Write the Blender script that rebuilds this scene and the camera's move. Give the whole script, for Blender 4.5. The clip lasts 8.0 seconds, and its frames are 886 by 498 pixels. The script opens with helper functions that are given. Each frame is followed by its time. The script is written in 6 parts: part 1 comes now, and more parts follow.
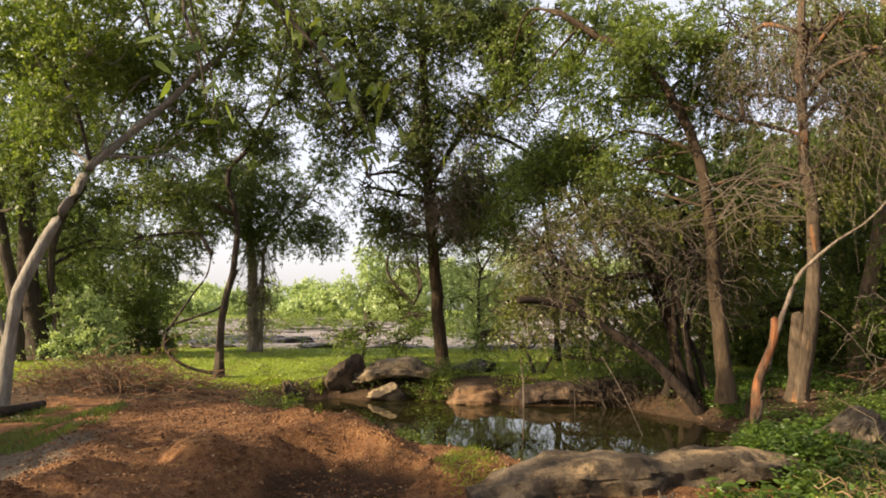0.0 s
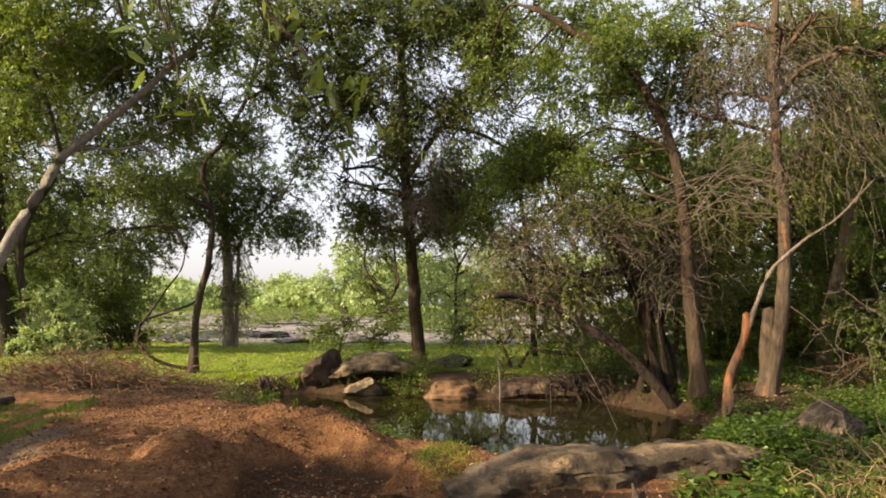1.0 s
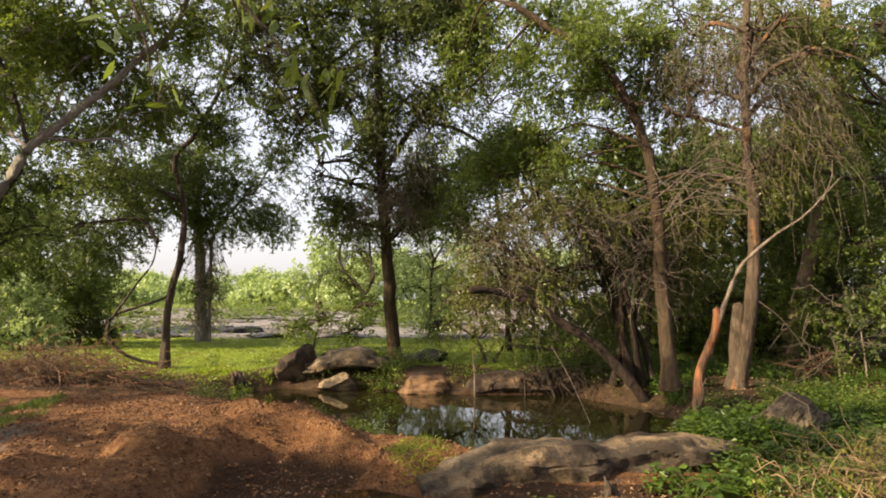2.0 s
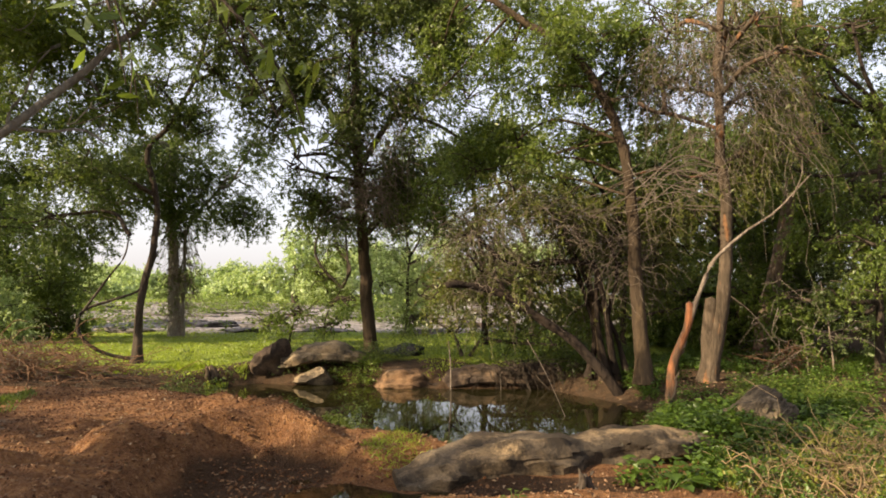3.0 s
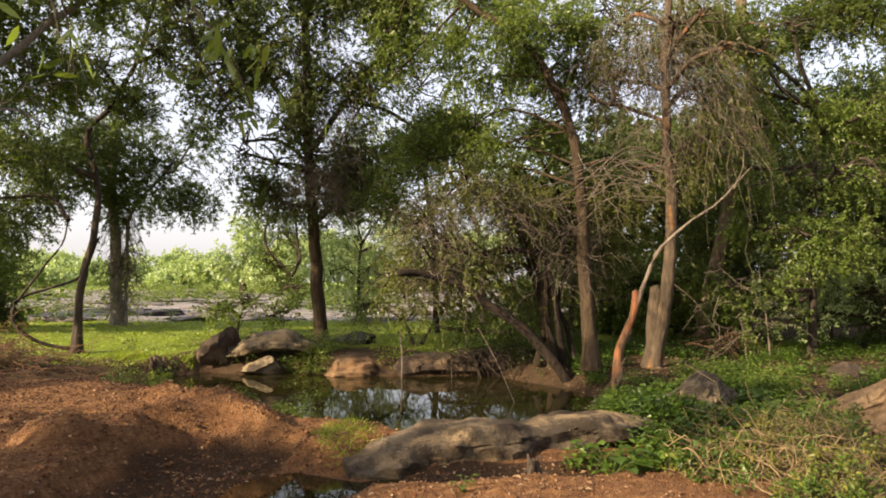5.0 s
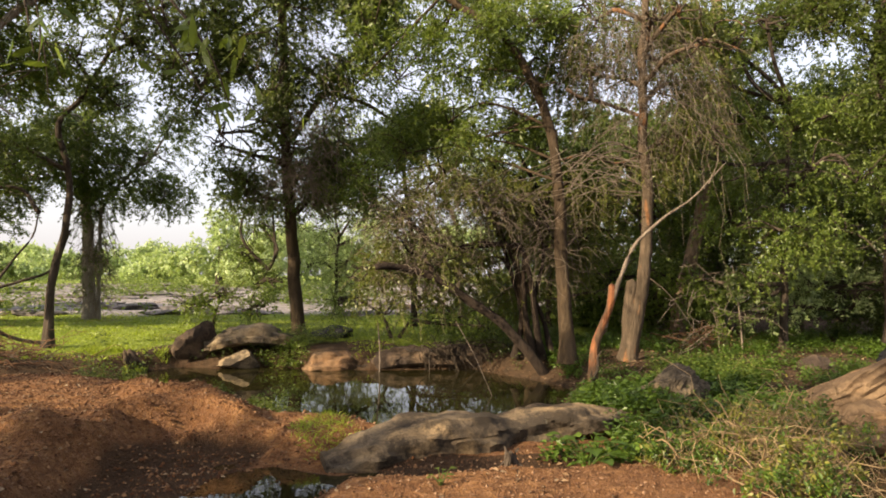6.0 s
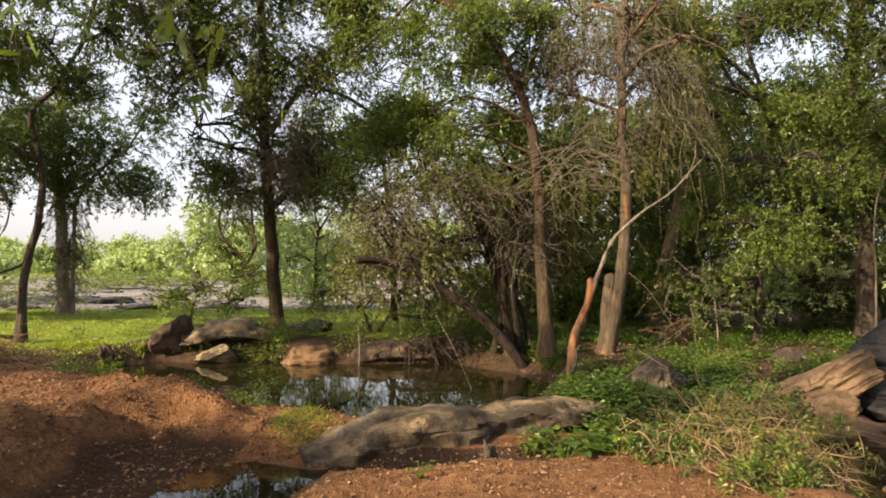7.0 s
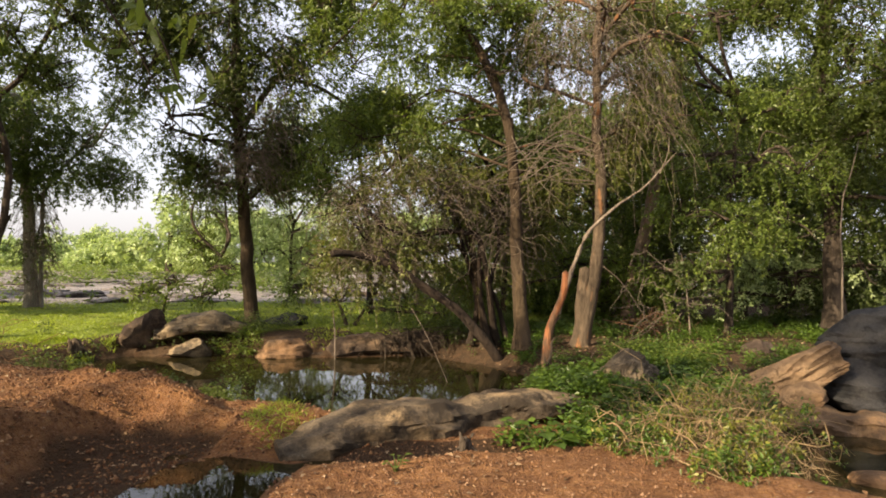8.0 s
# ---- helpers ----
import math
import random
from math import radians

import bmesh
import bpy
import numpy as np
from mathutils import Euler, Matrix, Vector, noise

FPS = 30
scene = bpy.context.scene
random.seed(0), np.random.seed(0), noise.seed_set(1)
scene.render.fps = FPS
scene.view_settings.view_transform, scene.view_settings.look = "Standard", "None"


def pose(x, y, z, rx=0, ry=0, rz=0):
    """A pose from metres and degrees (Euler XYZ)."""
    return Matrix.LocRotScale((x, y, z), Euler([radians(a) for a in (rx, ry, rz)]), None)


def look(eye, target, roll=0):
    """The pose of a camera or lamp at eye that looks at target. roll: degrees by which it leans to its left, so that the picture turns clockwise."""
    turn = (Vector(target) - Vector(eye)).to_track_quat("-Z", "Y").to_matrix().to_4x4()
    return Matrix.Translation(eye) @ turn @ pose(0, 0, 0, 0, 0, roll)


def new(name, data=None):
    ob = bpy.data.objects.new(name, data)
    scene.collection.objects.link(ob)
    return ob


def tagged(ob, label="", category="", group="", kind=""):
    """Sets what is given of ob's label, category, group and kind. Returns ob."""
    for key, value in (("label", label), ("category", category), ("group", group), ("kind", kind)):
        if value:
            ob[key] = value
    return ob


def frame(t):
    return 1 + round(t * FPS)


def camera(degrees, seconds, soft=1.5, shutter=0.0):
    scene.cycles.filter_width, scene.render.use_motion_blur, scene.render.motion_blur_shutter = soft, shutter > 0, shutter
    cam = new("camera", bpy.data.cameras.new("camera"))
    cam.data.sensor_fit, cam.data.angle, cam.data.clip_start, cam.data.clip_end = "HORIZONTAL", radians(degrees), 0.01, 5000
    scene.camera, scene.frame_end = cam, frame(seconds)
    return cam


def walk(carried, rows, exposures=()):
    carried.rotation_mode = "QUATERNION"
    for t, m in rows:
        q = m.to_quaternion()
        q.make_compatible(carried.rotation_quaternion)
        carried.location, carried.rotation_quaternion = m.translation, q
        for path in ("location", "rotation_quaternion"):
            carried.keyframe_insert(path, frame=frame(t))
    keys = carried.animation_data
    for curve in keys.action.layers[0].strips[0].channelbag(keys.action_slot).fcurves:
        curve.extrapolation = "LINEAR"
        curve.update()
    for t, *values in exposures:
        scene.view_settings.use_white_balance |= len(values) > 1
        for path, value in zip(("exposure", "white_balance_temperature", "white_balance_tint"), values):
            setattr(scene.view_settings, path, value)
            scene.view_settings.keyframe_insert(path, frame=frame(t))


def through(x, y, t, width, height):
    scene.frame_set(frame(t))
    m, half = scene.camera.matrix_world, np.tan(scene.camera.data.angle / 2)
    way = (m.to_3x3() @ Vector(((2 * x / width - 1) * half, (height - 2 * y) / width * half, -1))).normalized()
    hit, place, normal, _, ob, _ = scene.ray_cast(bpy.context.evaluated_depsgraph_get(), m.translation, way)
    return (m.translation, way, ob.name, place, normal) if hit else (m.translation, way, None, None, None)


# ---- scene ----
# ---------- camera: a slow pan to the right on one spot ----------
cam = camera(67.5, 8.0, soft=1.75)
PATH = [
    (0.0, pose(0, 0, 1.6, 95.20, 0.00, 0.00)),
    (0.5, pose(0, 0, 1.6, 94.99, -0.07, -0.87)),
    (1.0, pose(0, 0, 1.6, 94.78, -0.10, -1.96)),
    (1.5, pose(0, 0, 1.6, 94.57, -0.11, -3.05)),
    (3.0, pose(0, 0, 1.6, 93.86, -0.22, -6.11)),
    (3.5, pose(0, 0, 1.6, 93.62, -0.21, -7.10)),
    (4.0, pose(0, 0, 1.6, 93.35, -0.27, -8.13)),
    (4.5, pose(0, 0, 1.6, 93.11, -0.27, -9.21)),
    (6.0, pose(0, 0, 1.6, 92.33, -0.36, -12.18)),
    (6.5, pose(0, 0, 1.6, 92.07, -0.35, -12.97)),
    (7.0, pose(0, 0, 1.6, 91.81, -0.42, -13.91)),
    (7.5, pose(0, 0, 1.6, 91.54, -0.44, -14.92)),
    (8.0, pose(0, 0, 1.6, 91.25, -0.44, -15.98)),
]
walk(cam, PATH, exposures=[(0.0, 1.15), (8.0, 1.2)])

# ---------- light: hazy low sun from the left, bright sky ----------
SUN_DIR = Vector((-0.82, -0.34, 0.48)).normalized()
world = bpy.data.worlds.new("world")
scene.world = world
world.use_nodes = True
wn, wl = world.node_tree.nodes, world.node_tree.links
sky = wn.new("ShaderNodeTexSky")
sky.sky_type, sky.sun_disc = "NISHITA", False
sky.sun_elevation = math.asin(SUN_DIR.z)
sky.sun_rotation = math.atan2(SUN_DIR.x, SUN_DIR.y)
sky.air_density, sky.dust_density, sky.ozone_density = 1.0, 4.0, 1.0
haze = wn.new("ShaderNodeMix")
haze.data_type, haze.inputs[0].default_value = "RGBA", 0.55
haze.inputs[7].default_value = (4.7, 4.4, 4.55, 1)  # bright even haze over the blue
wl.new(sky.outputs[0], haze.inputs[6])
wl.new(haze.outputs[2], wn["Background"].inputs[0])
wn["Background"].inputs[1].default_value = 0.13
sun = new("sun", bpy.data.lights.new("sun", "SUN"))
sun.data.energy, sun.data.angle, sun.data.color = 5.0, radians(0.8), (1.0, 0.80, 0.54)
sun.matrix_world = look(SUN_DIR * 60, (0, 0, 0))

# ---------- materials ----------


class Nodes:
    """Short hand for one material's node tree."""

    def __init__(self, name):
        self.mat = bpy.data.materials.new(name)
        self.mat.use_nodes = True
        self.n, self.l = self.mat.node_tree.nodes, self.mat.node_tree.links
        self.bsdf = self.n["Principled BSDF"]
        self.out = self.n["Material Output"]
        self.pos = self.n.new("ShaderNodeNewGeometry").outputs["Position"]

    def noise(self, scale, detail=4.0, rough=0.6, vec=None):
        t = self.n.new("ShaderNodeTexNoise")
        t.inputs["Scale"].default_value, t.inputs["Detail"].default_value = scale, detail
        t.inputs["Roughness"].default_value = rough
        self.l.new(vec or self.pos, t.inputs["Vector"])
        return t.outputs["Fac"]

    def stretched(self, sx, sy, sz):
        m = self.n.new("ShaderNodeMapping")
        m.inputs["Scale"].default_value = (sx, sy, sz)
        self.l.new(self.pos, m.inputs["Vector"])
        return m.outputs[0]

    def voronoi(self, scale, feature="F1", out="Distance"):
        t = self.n.new("ShaderNodeTexVoronoi")
        t.feature = feature
        t.inputs["Scale"].default_value = scale
        self.l.new(self.pos, t.inputs["Vector"])
        return t.outputs[out]

    def ramp(self, fac, *stops):
        r = self.n.new("ShaderNodeValToRGB")
        e = r.color_ramp.elements
        while len(e) < len(stops):
            e.new(0.5)
        for el, (p, c) in zip(e, stops):
            el.position = p
            el.color = (*c, 1) if not isinstance(c, (int, float)) else (c, c, c, 1)
        self.l.new(fac, r.inputs[0])
        return r.outputs[0]

    def mix(self, fac, a, b, kind="MIX"):
        m = self.n.new("ShaderNodeMix")
        m.data_type, m.blend_type = "RGBA", kind
        for sock, v in ((m.inputs[0], fac), (m.inputs[6], a), (m.inputs[7], b)):
            if isinstance(v, (int, float)):
                sock.default_value = v if sock == m.inputs[0] else (v, v, v, 1)
            elif isinstance(v, tuple):
                sock.default_value = (*v, 1)
            else:
                self.l.new(v, sock)
        return m.outputs[2]

    def math(self, op, a, b=0.0):
        m = self.n.new("ShaderNodeMath")
        m.operation = op
        for sock, v in zip(m.inputs, (a, b)):
            if isinstance(v, (int, float)):
                sock.default_value = v
            else:
                self.l.new(v, sock)
        return m.outputs[0]

    def attr(self, name):
        a = self.n.new("ShaderNodeAttribute")
        a.attribute_name = name
        return a.outputs["Fac"]

    def island(self):
        return self.n.new("ShaderNodeNewGeometry").outputs["Random Per Island"]

    def bump(self, height, distance, strength=1.0, after=None):
        b = self.n.new("ShaderNodeBump")
        b.inputs["Strength"].default_value, b.inputs["Distance"].default_value = strength, distance
        self.l.new(height, b.inputs["Height"])
        if after:
            self.l.new(after, b.inputs["Normal"])
        return b.outputs[0]

    def finish(self, colour, rough=0.9, normal=None, spec=0.3):
        s = self.bsdf.inputs
        if isinstance(colour, tuple):
            s["Base Color"].default_value = (*colour, 1)
        else:
            self.l.new(colour, s["Base Color"])
        if isinstance(rough, (int, float)):
            s["Roughness"].default_value = rough
        else:
            self.l.new(rough, s["Roughness"])
        s["Specular IOR Level"].default_value = spec
        if normal:
            self.l.new(normal, s["Normal"])
        return self.mat


def leaf_material(name, dark, mid, light, through=0.4, rough=0.42):
    m = Nodes(name)
    big = m.noise(0.9, 3)
    rnd = m.island()
    c = m.ramp(rnd, (0.0, dark), (0.55, mid), (1.0, light))
    c = m.mix(m.ramp(big, (0.35, 0.0), (0.7, 1.0)), c, m.mix(0.45, c, light))
    m.finish(c, rough, None, 0.5)
    tr = m.n.new("ShaderNodeBsdfTranslucent")
    m.l.new(m.mix(1.0, c, (1.0, 1.0, 0.55), "MULTIPLY"), tr.inputs[0])
    bright = m.n.new("ShaderNodeMixShader")
    bright.inputs[0].default_value = through
    m.l.new(m.bsdf.outputs[0], bright.inputs[1])
    m.l.new(tr.outputs[0], bright.inputs[2])
    m.l.new(bright.outputs[0], m.out.inputs[0])
    return m.mat


def bark_material(name, dark, light, patch=None, stretch=0.25, cover=0.55):
    m = Nodes(name)
    v = m.stretched(14, 14, 14 * stretch)
    fine, broad = m.noise(1.0, 6, 0.7, v), m.noise(2.3, 3)
    c = m.ramp(fine, (0.3, dark), (0.7, light))
    c = m.mix(m.ramp(broad, (0.4, 0.0), (0.7, 0.6)), c, dark)
    if patch:
        pv = m.stretched(5, 5, 1.6)
        c = m.mix(m.ramp(m.noise(1.0, 4, 0.6, pv), (cover - 0.04, 0.0), (cover + 0.04, 1.0)), c, patch)
    return m.finish(c, 0.9, m.bump(fine, 0.09, 1.0), 0.2)


def rock_material(name, dark, light, warm, lichen=0.0):
    m = Nodes(name)
    layers = m.noise(1.0, 7, 0.65, m.stretched(2.6, 2.6, 5.5))
    broad, grain = m.noise(1.6, 4), m.noise(38, 5, 0.7)
    c = m.ramp(layers, (0.28, dark), (0.72, light))
    c = m.mix(m.ramp(broad, (0.42, 0.0), (0.66, 0.9)), c, warm)
    c = m.mix(m.ramp(grain, (0.35, 0.55), (0.6, 0.0)), c, dark)
    c = m.mix(m.ramp(m.noise(2.7, 5, 0.7), (0.46, 0.0), (0.56, 0.85)), c, tuple(0.8 * q for q in dark))
    if lichen:
        c = m.mix(m.ramp(m.noise(7, 6, 0.75), (0.62, 0.0), (0.7, lichen)), c, (0.34, 0.33, 0.26))
    n1 = m.bump(layers, 0.10, 1.0)
    return m.finish(c, 0.85, m.bump(grain, 0.02, 0.8, n1), 0.25)


LEAF_MID = leaf_material("leaf_mid", (0.06, 0.09, 0.026), (0.105, 0.15, 0.045), (0.185, 0.225, 0.075), 0.6)
LEAF_DARK = leaf_material("leaf_dark", (0.06, 0.088, 0.020), (0.098, 0.14, 0.030), (0.16, 0.20, 0.045), 0.6)
LEAF_LIGHT = leaf_material("leaf_light", (0.07, 0.115, 0.02), (0.13, 0.19, 0.034), (0.22, 0.275, 0.055), 0.5)
LEAF_OLIVE = leaf_material("leaf_olive", (0.05, 0.065, 0.012), (0.105, 0.13, 0.02), (0.19, 0.20, 0.04), 0.45)
# paled copy: haze on far trees, sunlight on nearer shrubs, put into colour
LEAF_HAZE_LIT = leaf_material("leaf_haze_lit", (0.22, 0.30, 0.11), (0.38, 0.48, 0.21), (0.52, 0.60, 0.31), 0.45)
LEAF_YELLOW = leaf_material("leaf_yellow", (0.09, 0.11, 0.014), (0.17, 0.185, 0.028), (0.29, 0.27, 0.06), 0.45)
GRASS_M = leaf_material("grass_blade", (0.15, 0.21, 0.02), (0.26, 0.34, 0.035), (0.38, 0.45, 0.06), 0.5)
HERB_M = leaf_material("herb_leaf", (0.034, 0.068, 0.009), (0.066, 0.123, 0.015), (0.13, 0.20, 0.026), 0.4)
STRAW_M = leaf_material("straw", (0.11, 0.07, 0.035), (0.23, 0.15, 0.075), (0.40, 0.29, 0.16), 0.2, 0.8)
TWIG_M = bark_material("dead_twig", (0.12, 0.09, 0.068), (0.34, 0.28, 0.22))
BRUSH_M = bark_material("dry_brush", (0.12, 0.06, 0.035), (0.32, 0.19, 0.11))
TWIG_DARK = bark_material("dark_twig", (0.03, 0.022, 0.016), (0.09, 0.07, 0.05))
BARK_GREY = bark_material("bark_grey", (0.17, 0.15, 0.125), (0.47, 0.43, 0.36), (0.26, 0.23, 0.19))
BARK_DARK = bark_material("bark_dark", (0.035, 0.027, 0.02), (0.13, 0.10, 0.075))
# blacker copy of the dark bark, with thicket shade put into its colour
BARK_SHADED = bark_material("bark_shaded", (0.018, 0.013, 0.01), (0.065, 0.046, 0.033))
BARK_TAN = bark_material("bark_tan", (0.036, 0.026, 0.017), (0.135, 0.094, 0.055), (0.07, 0.05, 0.032))
BARK_PEEL = bark_material("bark_peeling", (0.05, 0.038, 0.026), (0.185, 0.135, 0.09), (0.26, 0.13, 0.06), 0.2, 0.62)
BARK_PALE = bark_material("bark_pale", (0.14, 0.10, 0.07), (0.38, 0.28, 0.20), (0.30, 0.18, 0.11), 0.3, 0.6)
BARK_RED = bark_material("bark_red", (0.15, 0.06, 0.03), (0.42, 0.18, 0.08), (0.13, 0.08, 0.05), 0.2, 0.47)
ROCK_GREY = rock_material("rock_grey", (0.04, 0.031, 0.023), (0.21, 0.16, 0.105), (0.36, 0.25, 0.135), 0.3)
ROCK_BROWN = rock_material("rock_brown", (0.045, 0.032, 0.025), (0.14, 0.10, 0.07), (0.18, 0.12, 0.07))
ROCK_TAN = rock_material("rock_tan", (0.10, 0.06, 0.035), (0.30, 0.20, 0.115), (0.34, 0.19, 0.09))
ROCK_WARM = rock_material("rock_warm", (0.13, 0.085, 0.052), (0.28, 0.19, 0.11), (0.36, 0.21, 0.10))
ROCK_BLUE = rock_material("rock_blue", (0.03, 0.031, 0.033), (0.085, 0.083, 0.085), (0.08, 0.072, 0.066))
ROCK_PALE = rock_material("rock_pale", (0.07, 0.062, 0.058), (0.30, 0.27, 0.255), (0.32, 0.27, 0.22), 0.4)
ROCK_SAND = rock_material("rock_sand", (0.07, 0.055, 0.04), (0.34, 0.27, 0.18), (0.40, 0.29, 0.16), 0.3)


def ground_material():
    m = Nodes("ground")
    pebble = m.voronoi(55)
    pcol = m.voronoi(55, "F1", "Color")
    fine, mid, broad = m.noise(90, 4), m.noise(9, 6, 0.7), m.noise(1.3, 4)
    sep = m.n.new("ShaderNodeSeparateColor")
    m.l.new(pcol, sep.inputs[0])
    gravel = m.ramp(mid, (0.25, (0.065, 0.027, 0.0105)), (0.52, (0.235, 0.11, 0.042)), (0.75, (0.50, 0.275, 0.115)))
    gravel = m.mix(m.ramp(sep.outputs[0], (0.55, 0.0), (0.95, 0.75)), gravel, (0.30, 0.16, 0.085))
    gravel = m.mix(m.ramp(broad, (0.4, 0.0), (0.75, 0.6)), gravel, (0.085, 0.036, 0.017))
    sand = m.ramp(mid, (0.3, (0.09, 0.07, 0.05)), (0.7, (0.22, 0.175, 0.125)))
    turf = m.ramp(mid, (0.3, (0.13, 0.18, 0.02)), (0.7, (0.28, 0.35, 0.05)))
    turf = m.mix(m.ramp(m.noise(0.7, 5), (0.5, 0.0), (0.72, 0.7)), turf, (0.14, 0.10, 0.04))
    litter = m.ramp(mid, (0.25, (0.032, 0.023, 0.014)), (0.6, (0.10, 0.06, 0.032)), (0.85, (0.20, 0.125, 0.068)))
    stone = m.ramp(m.noise(1.0, 6, 0.7, m.stretched(0.9, 2.5, 4)), (0.3, (0.12, 0.105, 0.10)), (0.7, (0.44, 0.40, 0.375)))
    mud_shade = m.ramp(mid, (0.3, (0.036, 0.019, 0.009)), (0.7, (0.085, 0.045, 0.02)))
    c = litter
    for name, col in (("gravel", gravel), ("sand", sand), ("turf", turf), ("stone", stone), ("mud_shade", mud_shade)):
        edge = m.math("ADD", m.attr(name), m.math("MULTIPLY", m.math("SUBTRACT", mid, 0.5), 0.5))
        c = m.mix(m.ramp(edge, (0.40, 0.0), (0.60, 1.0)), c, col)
    wet = m.attr("mud_shade")
    rough = m.math("SUBTRACT", 0.95, m.math("MULTIPLY", wet, 0.2))
    n1 = m.bump(m.noise(24, 5, 0.7), 0.045, 0.8, m.bump(mid, 0.09, 0.9))
    n2 = m.bump(m.ramp(pebble, (0.0, 1.0), (0.6, 0.0)), 0.02, 0.8, n1)
    return m.finish(c, rough, m.bump(fine, 0.006, 0.5, n2), 0.25)


GROUND_M = ground_material()


def water_material():
    m = Nodes("pond_water")
    s = m.bsdf.inputs
    s["Base Color"].default_value = (0.065, 0.06, 0.022, 1)
    s["Roughness"].default_value, s["IOR"].default_value = 0.015, 1.33
    s["Transmission Weight"].default_value = 0.78  # a little turbid
    m.l.new(m.bump(m.noise(3.0, 3), 0.012, 0.10), s["Normal"])
    return m.mat


WATER_M = water_material()

# ---------- mesh tools ----------
RNG = np.random.default_rng(7)


def quads(name, V, F, mat, parent=None, smooth=False):
    """One mesh object of three- or four-sided faces from arrays."""
    V, F = np.asarray(V, np.float32), np.asarray(F, np.int32)
    me = bpy.data.meshes.new(name)
    me.vertices.add(len(V)), me.loops.add(F.size), me.polygons.add(len(F))
    me.vertices.foreach_set("co", V.ravel())
    me.loops.foreach_set("vertex_index", F.ravel())
    me.polygons.foreach_set("loop_start", np.arange(0, F.size, F.shape[1], dtype=np.int32))
    me.polygons.foreach_set("use_smooth", np.full(len(F), smooth))
    me.update(calc_edges=True)
    me.materials.append(mat)
    ob = new(name, me)
    if parent:
        ob.parent = parent
    return ob


def part(name, bm, mat, parent=None, label=""):
    me = bpy.data.meshes.new(name)
    bm.to_mesh(me)
    bm.free()
    me.materials.append(mat)
    ob = new(name, me)
    if parent:
        ob.parent = parent
    return tagged(ob, label)


def unit(a):
    return a / np.maximum(np.linalg.norm(a, axis=-1, keepdims=True), 1e-9)


def spline(pts, n):
    """A smooth curve through control points."""
    p = np.asarray(pts, float)
    p = np.vstack([2 * p[0] - p[1], p, 2 * p[-1] - p[-2]])
    u = np.linspace(0, len(p) - 3 - 1e-6, n)
    i, f = u.astype(int), (u % 1)[:, None]
    a, b, c, d = p[i], p[i + 1], p[i + 2], p[i + 3]
    return 0.5 * (2 * b + (c - a) * f + (2 * a - 5 * b + 4 * c - d) * f**2 + (3 * b - a - 3 * c + d) * f**3)


def tubes(lines, radii, sides=3):
    """Vertices and faces of many tubes with the same number of points: lines (N, K, 3), radii (N, K)."""
    lines, radii = np.asarray(lines, float), np.asarray(radii, float)
    n, k, _ = lines.shape
    d = unit(np.gradient(lines, axis=1))
    ref = np.where(np.abs(d[..., 2:3]) > 0.9, np.array([1.0, 0, 0]), np.array([0, 0, 1.0]))
    a = unit(np.cross(d, ref))
    b = np.cross(d, a)
    ang = np.linspace(0, 2 * np.pi, sides, endpoint=False)
    ring = np.cos(ang)[:, None] * a[..., None, :] + np.sin(ang)[:, None] * b[..., None, :]
    V = (lines[:, :, None, :] + ring * radii[:, :, None, None]).reshape(-1, 3)
    base = (np.arange(n)[:, None, None] * k + np.arange(k - 1)[None, :, None]) * sides
    s = np.arange(sides)[None, None, :]
    s2 = (s + 1) % sides
    F = np.stack([base + s, base + s2, base + sides + s2, base + sides + s], -1).reshape(-1, 4)
    return V, F


def limb(name, pts, r0, r1, mat, parent, sides=12, knots=0.12, flare=0.0, label=""):
    """A tapered, knobbly trunk or branch along control points."""
    length = sum((Vector(b) - Vector(a)).length for a, b in zip(pts, pts[1:]))
    k = max(8, int(length / 0.12))
    line = spline(pts, k)
    u = np.linspace(0, 1, k)
    rad = r0 + (r1 - r0) * u**0.85 + flare * np.exp(-u * length / 0.22)
    wob = np.array([[noise.noise(Vector(q) * 1.7) for q in line], [noise.noise(Vector(q) * 1.7 + Vector((9, 4, 2))) for q in line]]).T
    line[:, :2] += wob * min(r0, 0.05) * 0.8 * np.minimum(1, u * 6)[:, None]
    V, F = tubes(line[None], rad[None], sides)
    V = V.reshape(k, sides, 3)
    for i in range(k):
        for j in range(sides):
            q = Vector(V[i, j])
            w = 1 + knots * (noise.noise(q * 4.0) + 0.6 * noise.noise(q * 11.0))
            V[i, j] = line[i] + (V[i, j] - line[i]) * w
    top = np.array([[line[-1] + (line[-1] - line[-2]) * 0.3]] * sides).reshape(-1, 3)
    n0 = k * sides
    V = np.vstack([V.reshape(-1, 3), top])
    cap = [(n0 - sides + j, n0 - sides + (j + 1) % sides, n0 + (j + 1) % sides, n0 + j) for j in range(sides)]
    ob = quads(name, V, np.vstack([F, cap]), mat, parent, True)
    return tagged(ob, label), line


def leaf_quads(base, d, n, L, W, fold=0.12):
    """Pointed leaves, each one folded four-sided face."""
    side = unit(np.cross(d, n))
    L, W = L[:, None], W[:, None]
    mid = base + d * L * 0.42 + n * fold * W
    V = np.stack([base, mid + side * W / 2, base + d * L - n * 0.10 * L, mid - side * W / 2], 1).reshape(-1, 3)
    return V, np.arange(len(V)).reshape(-1, 4)


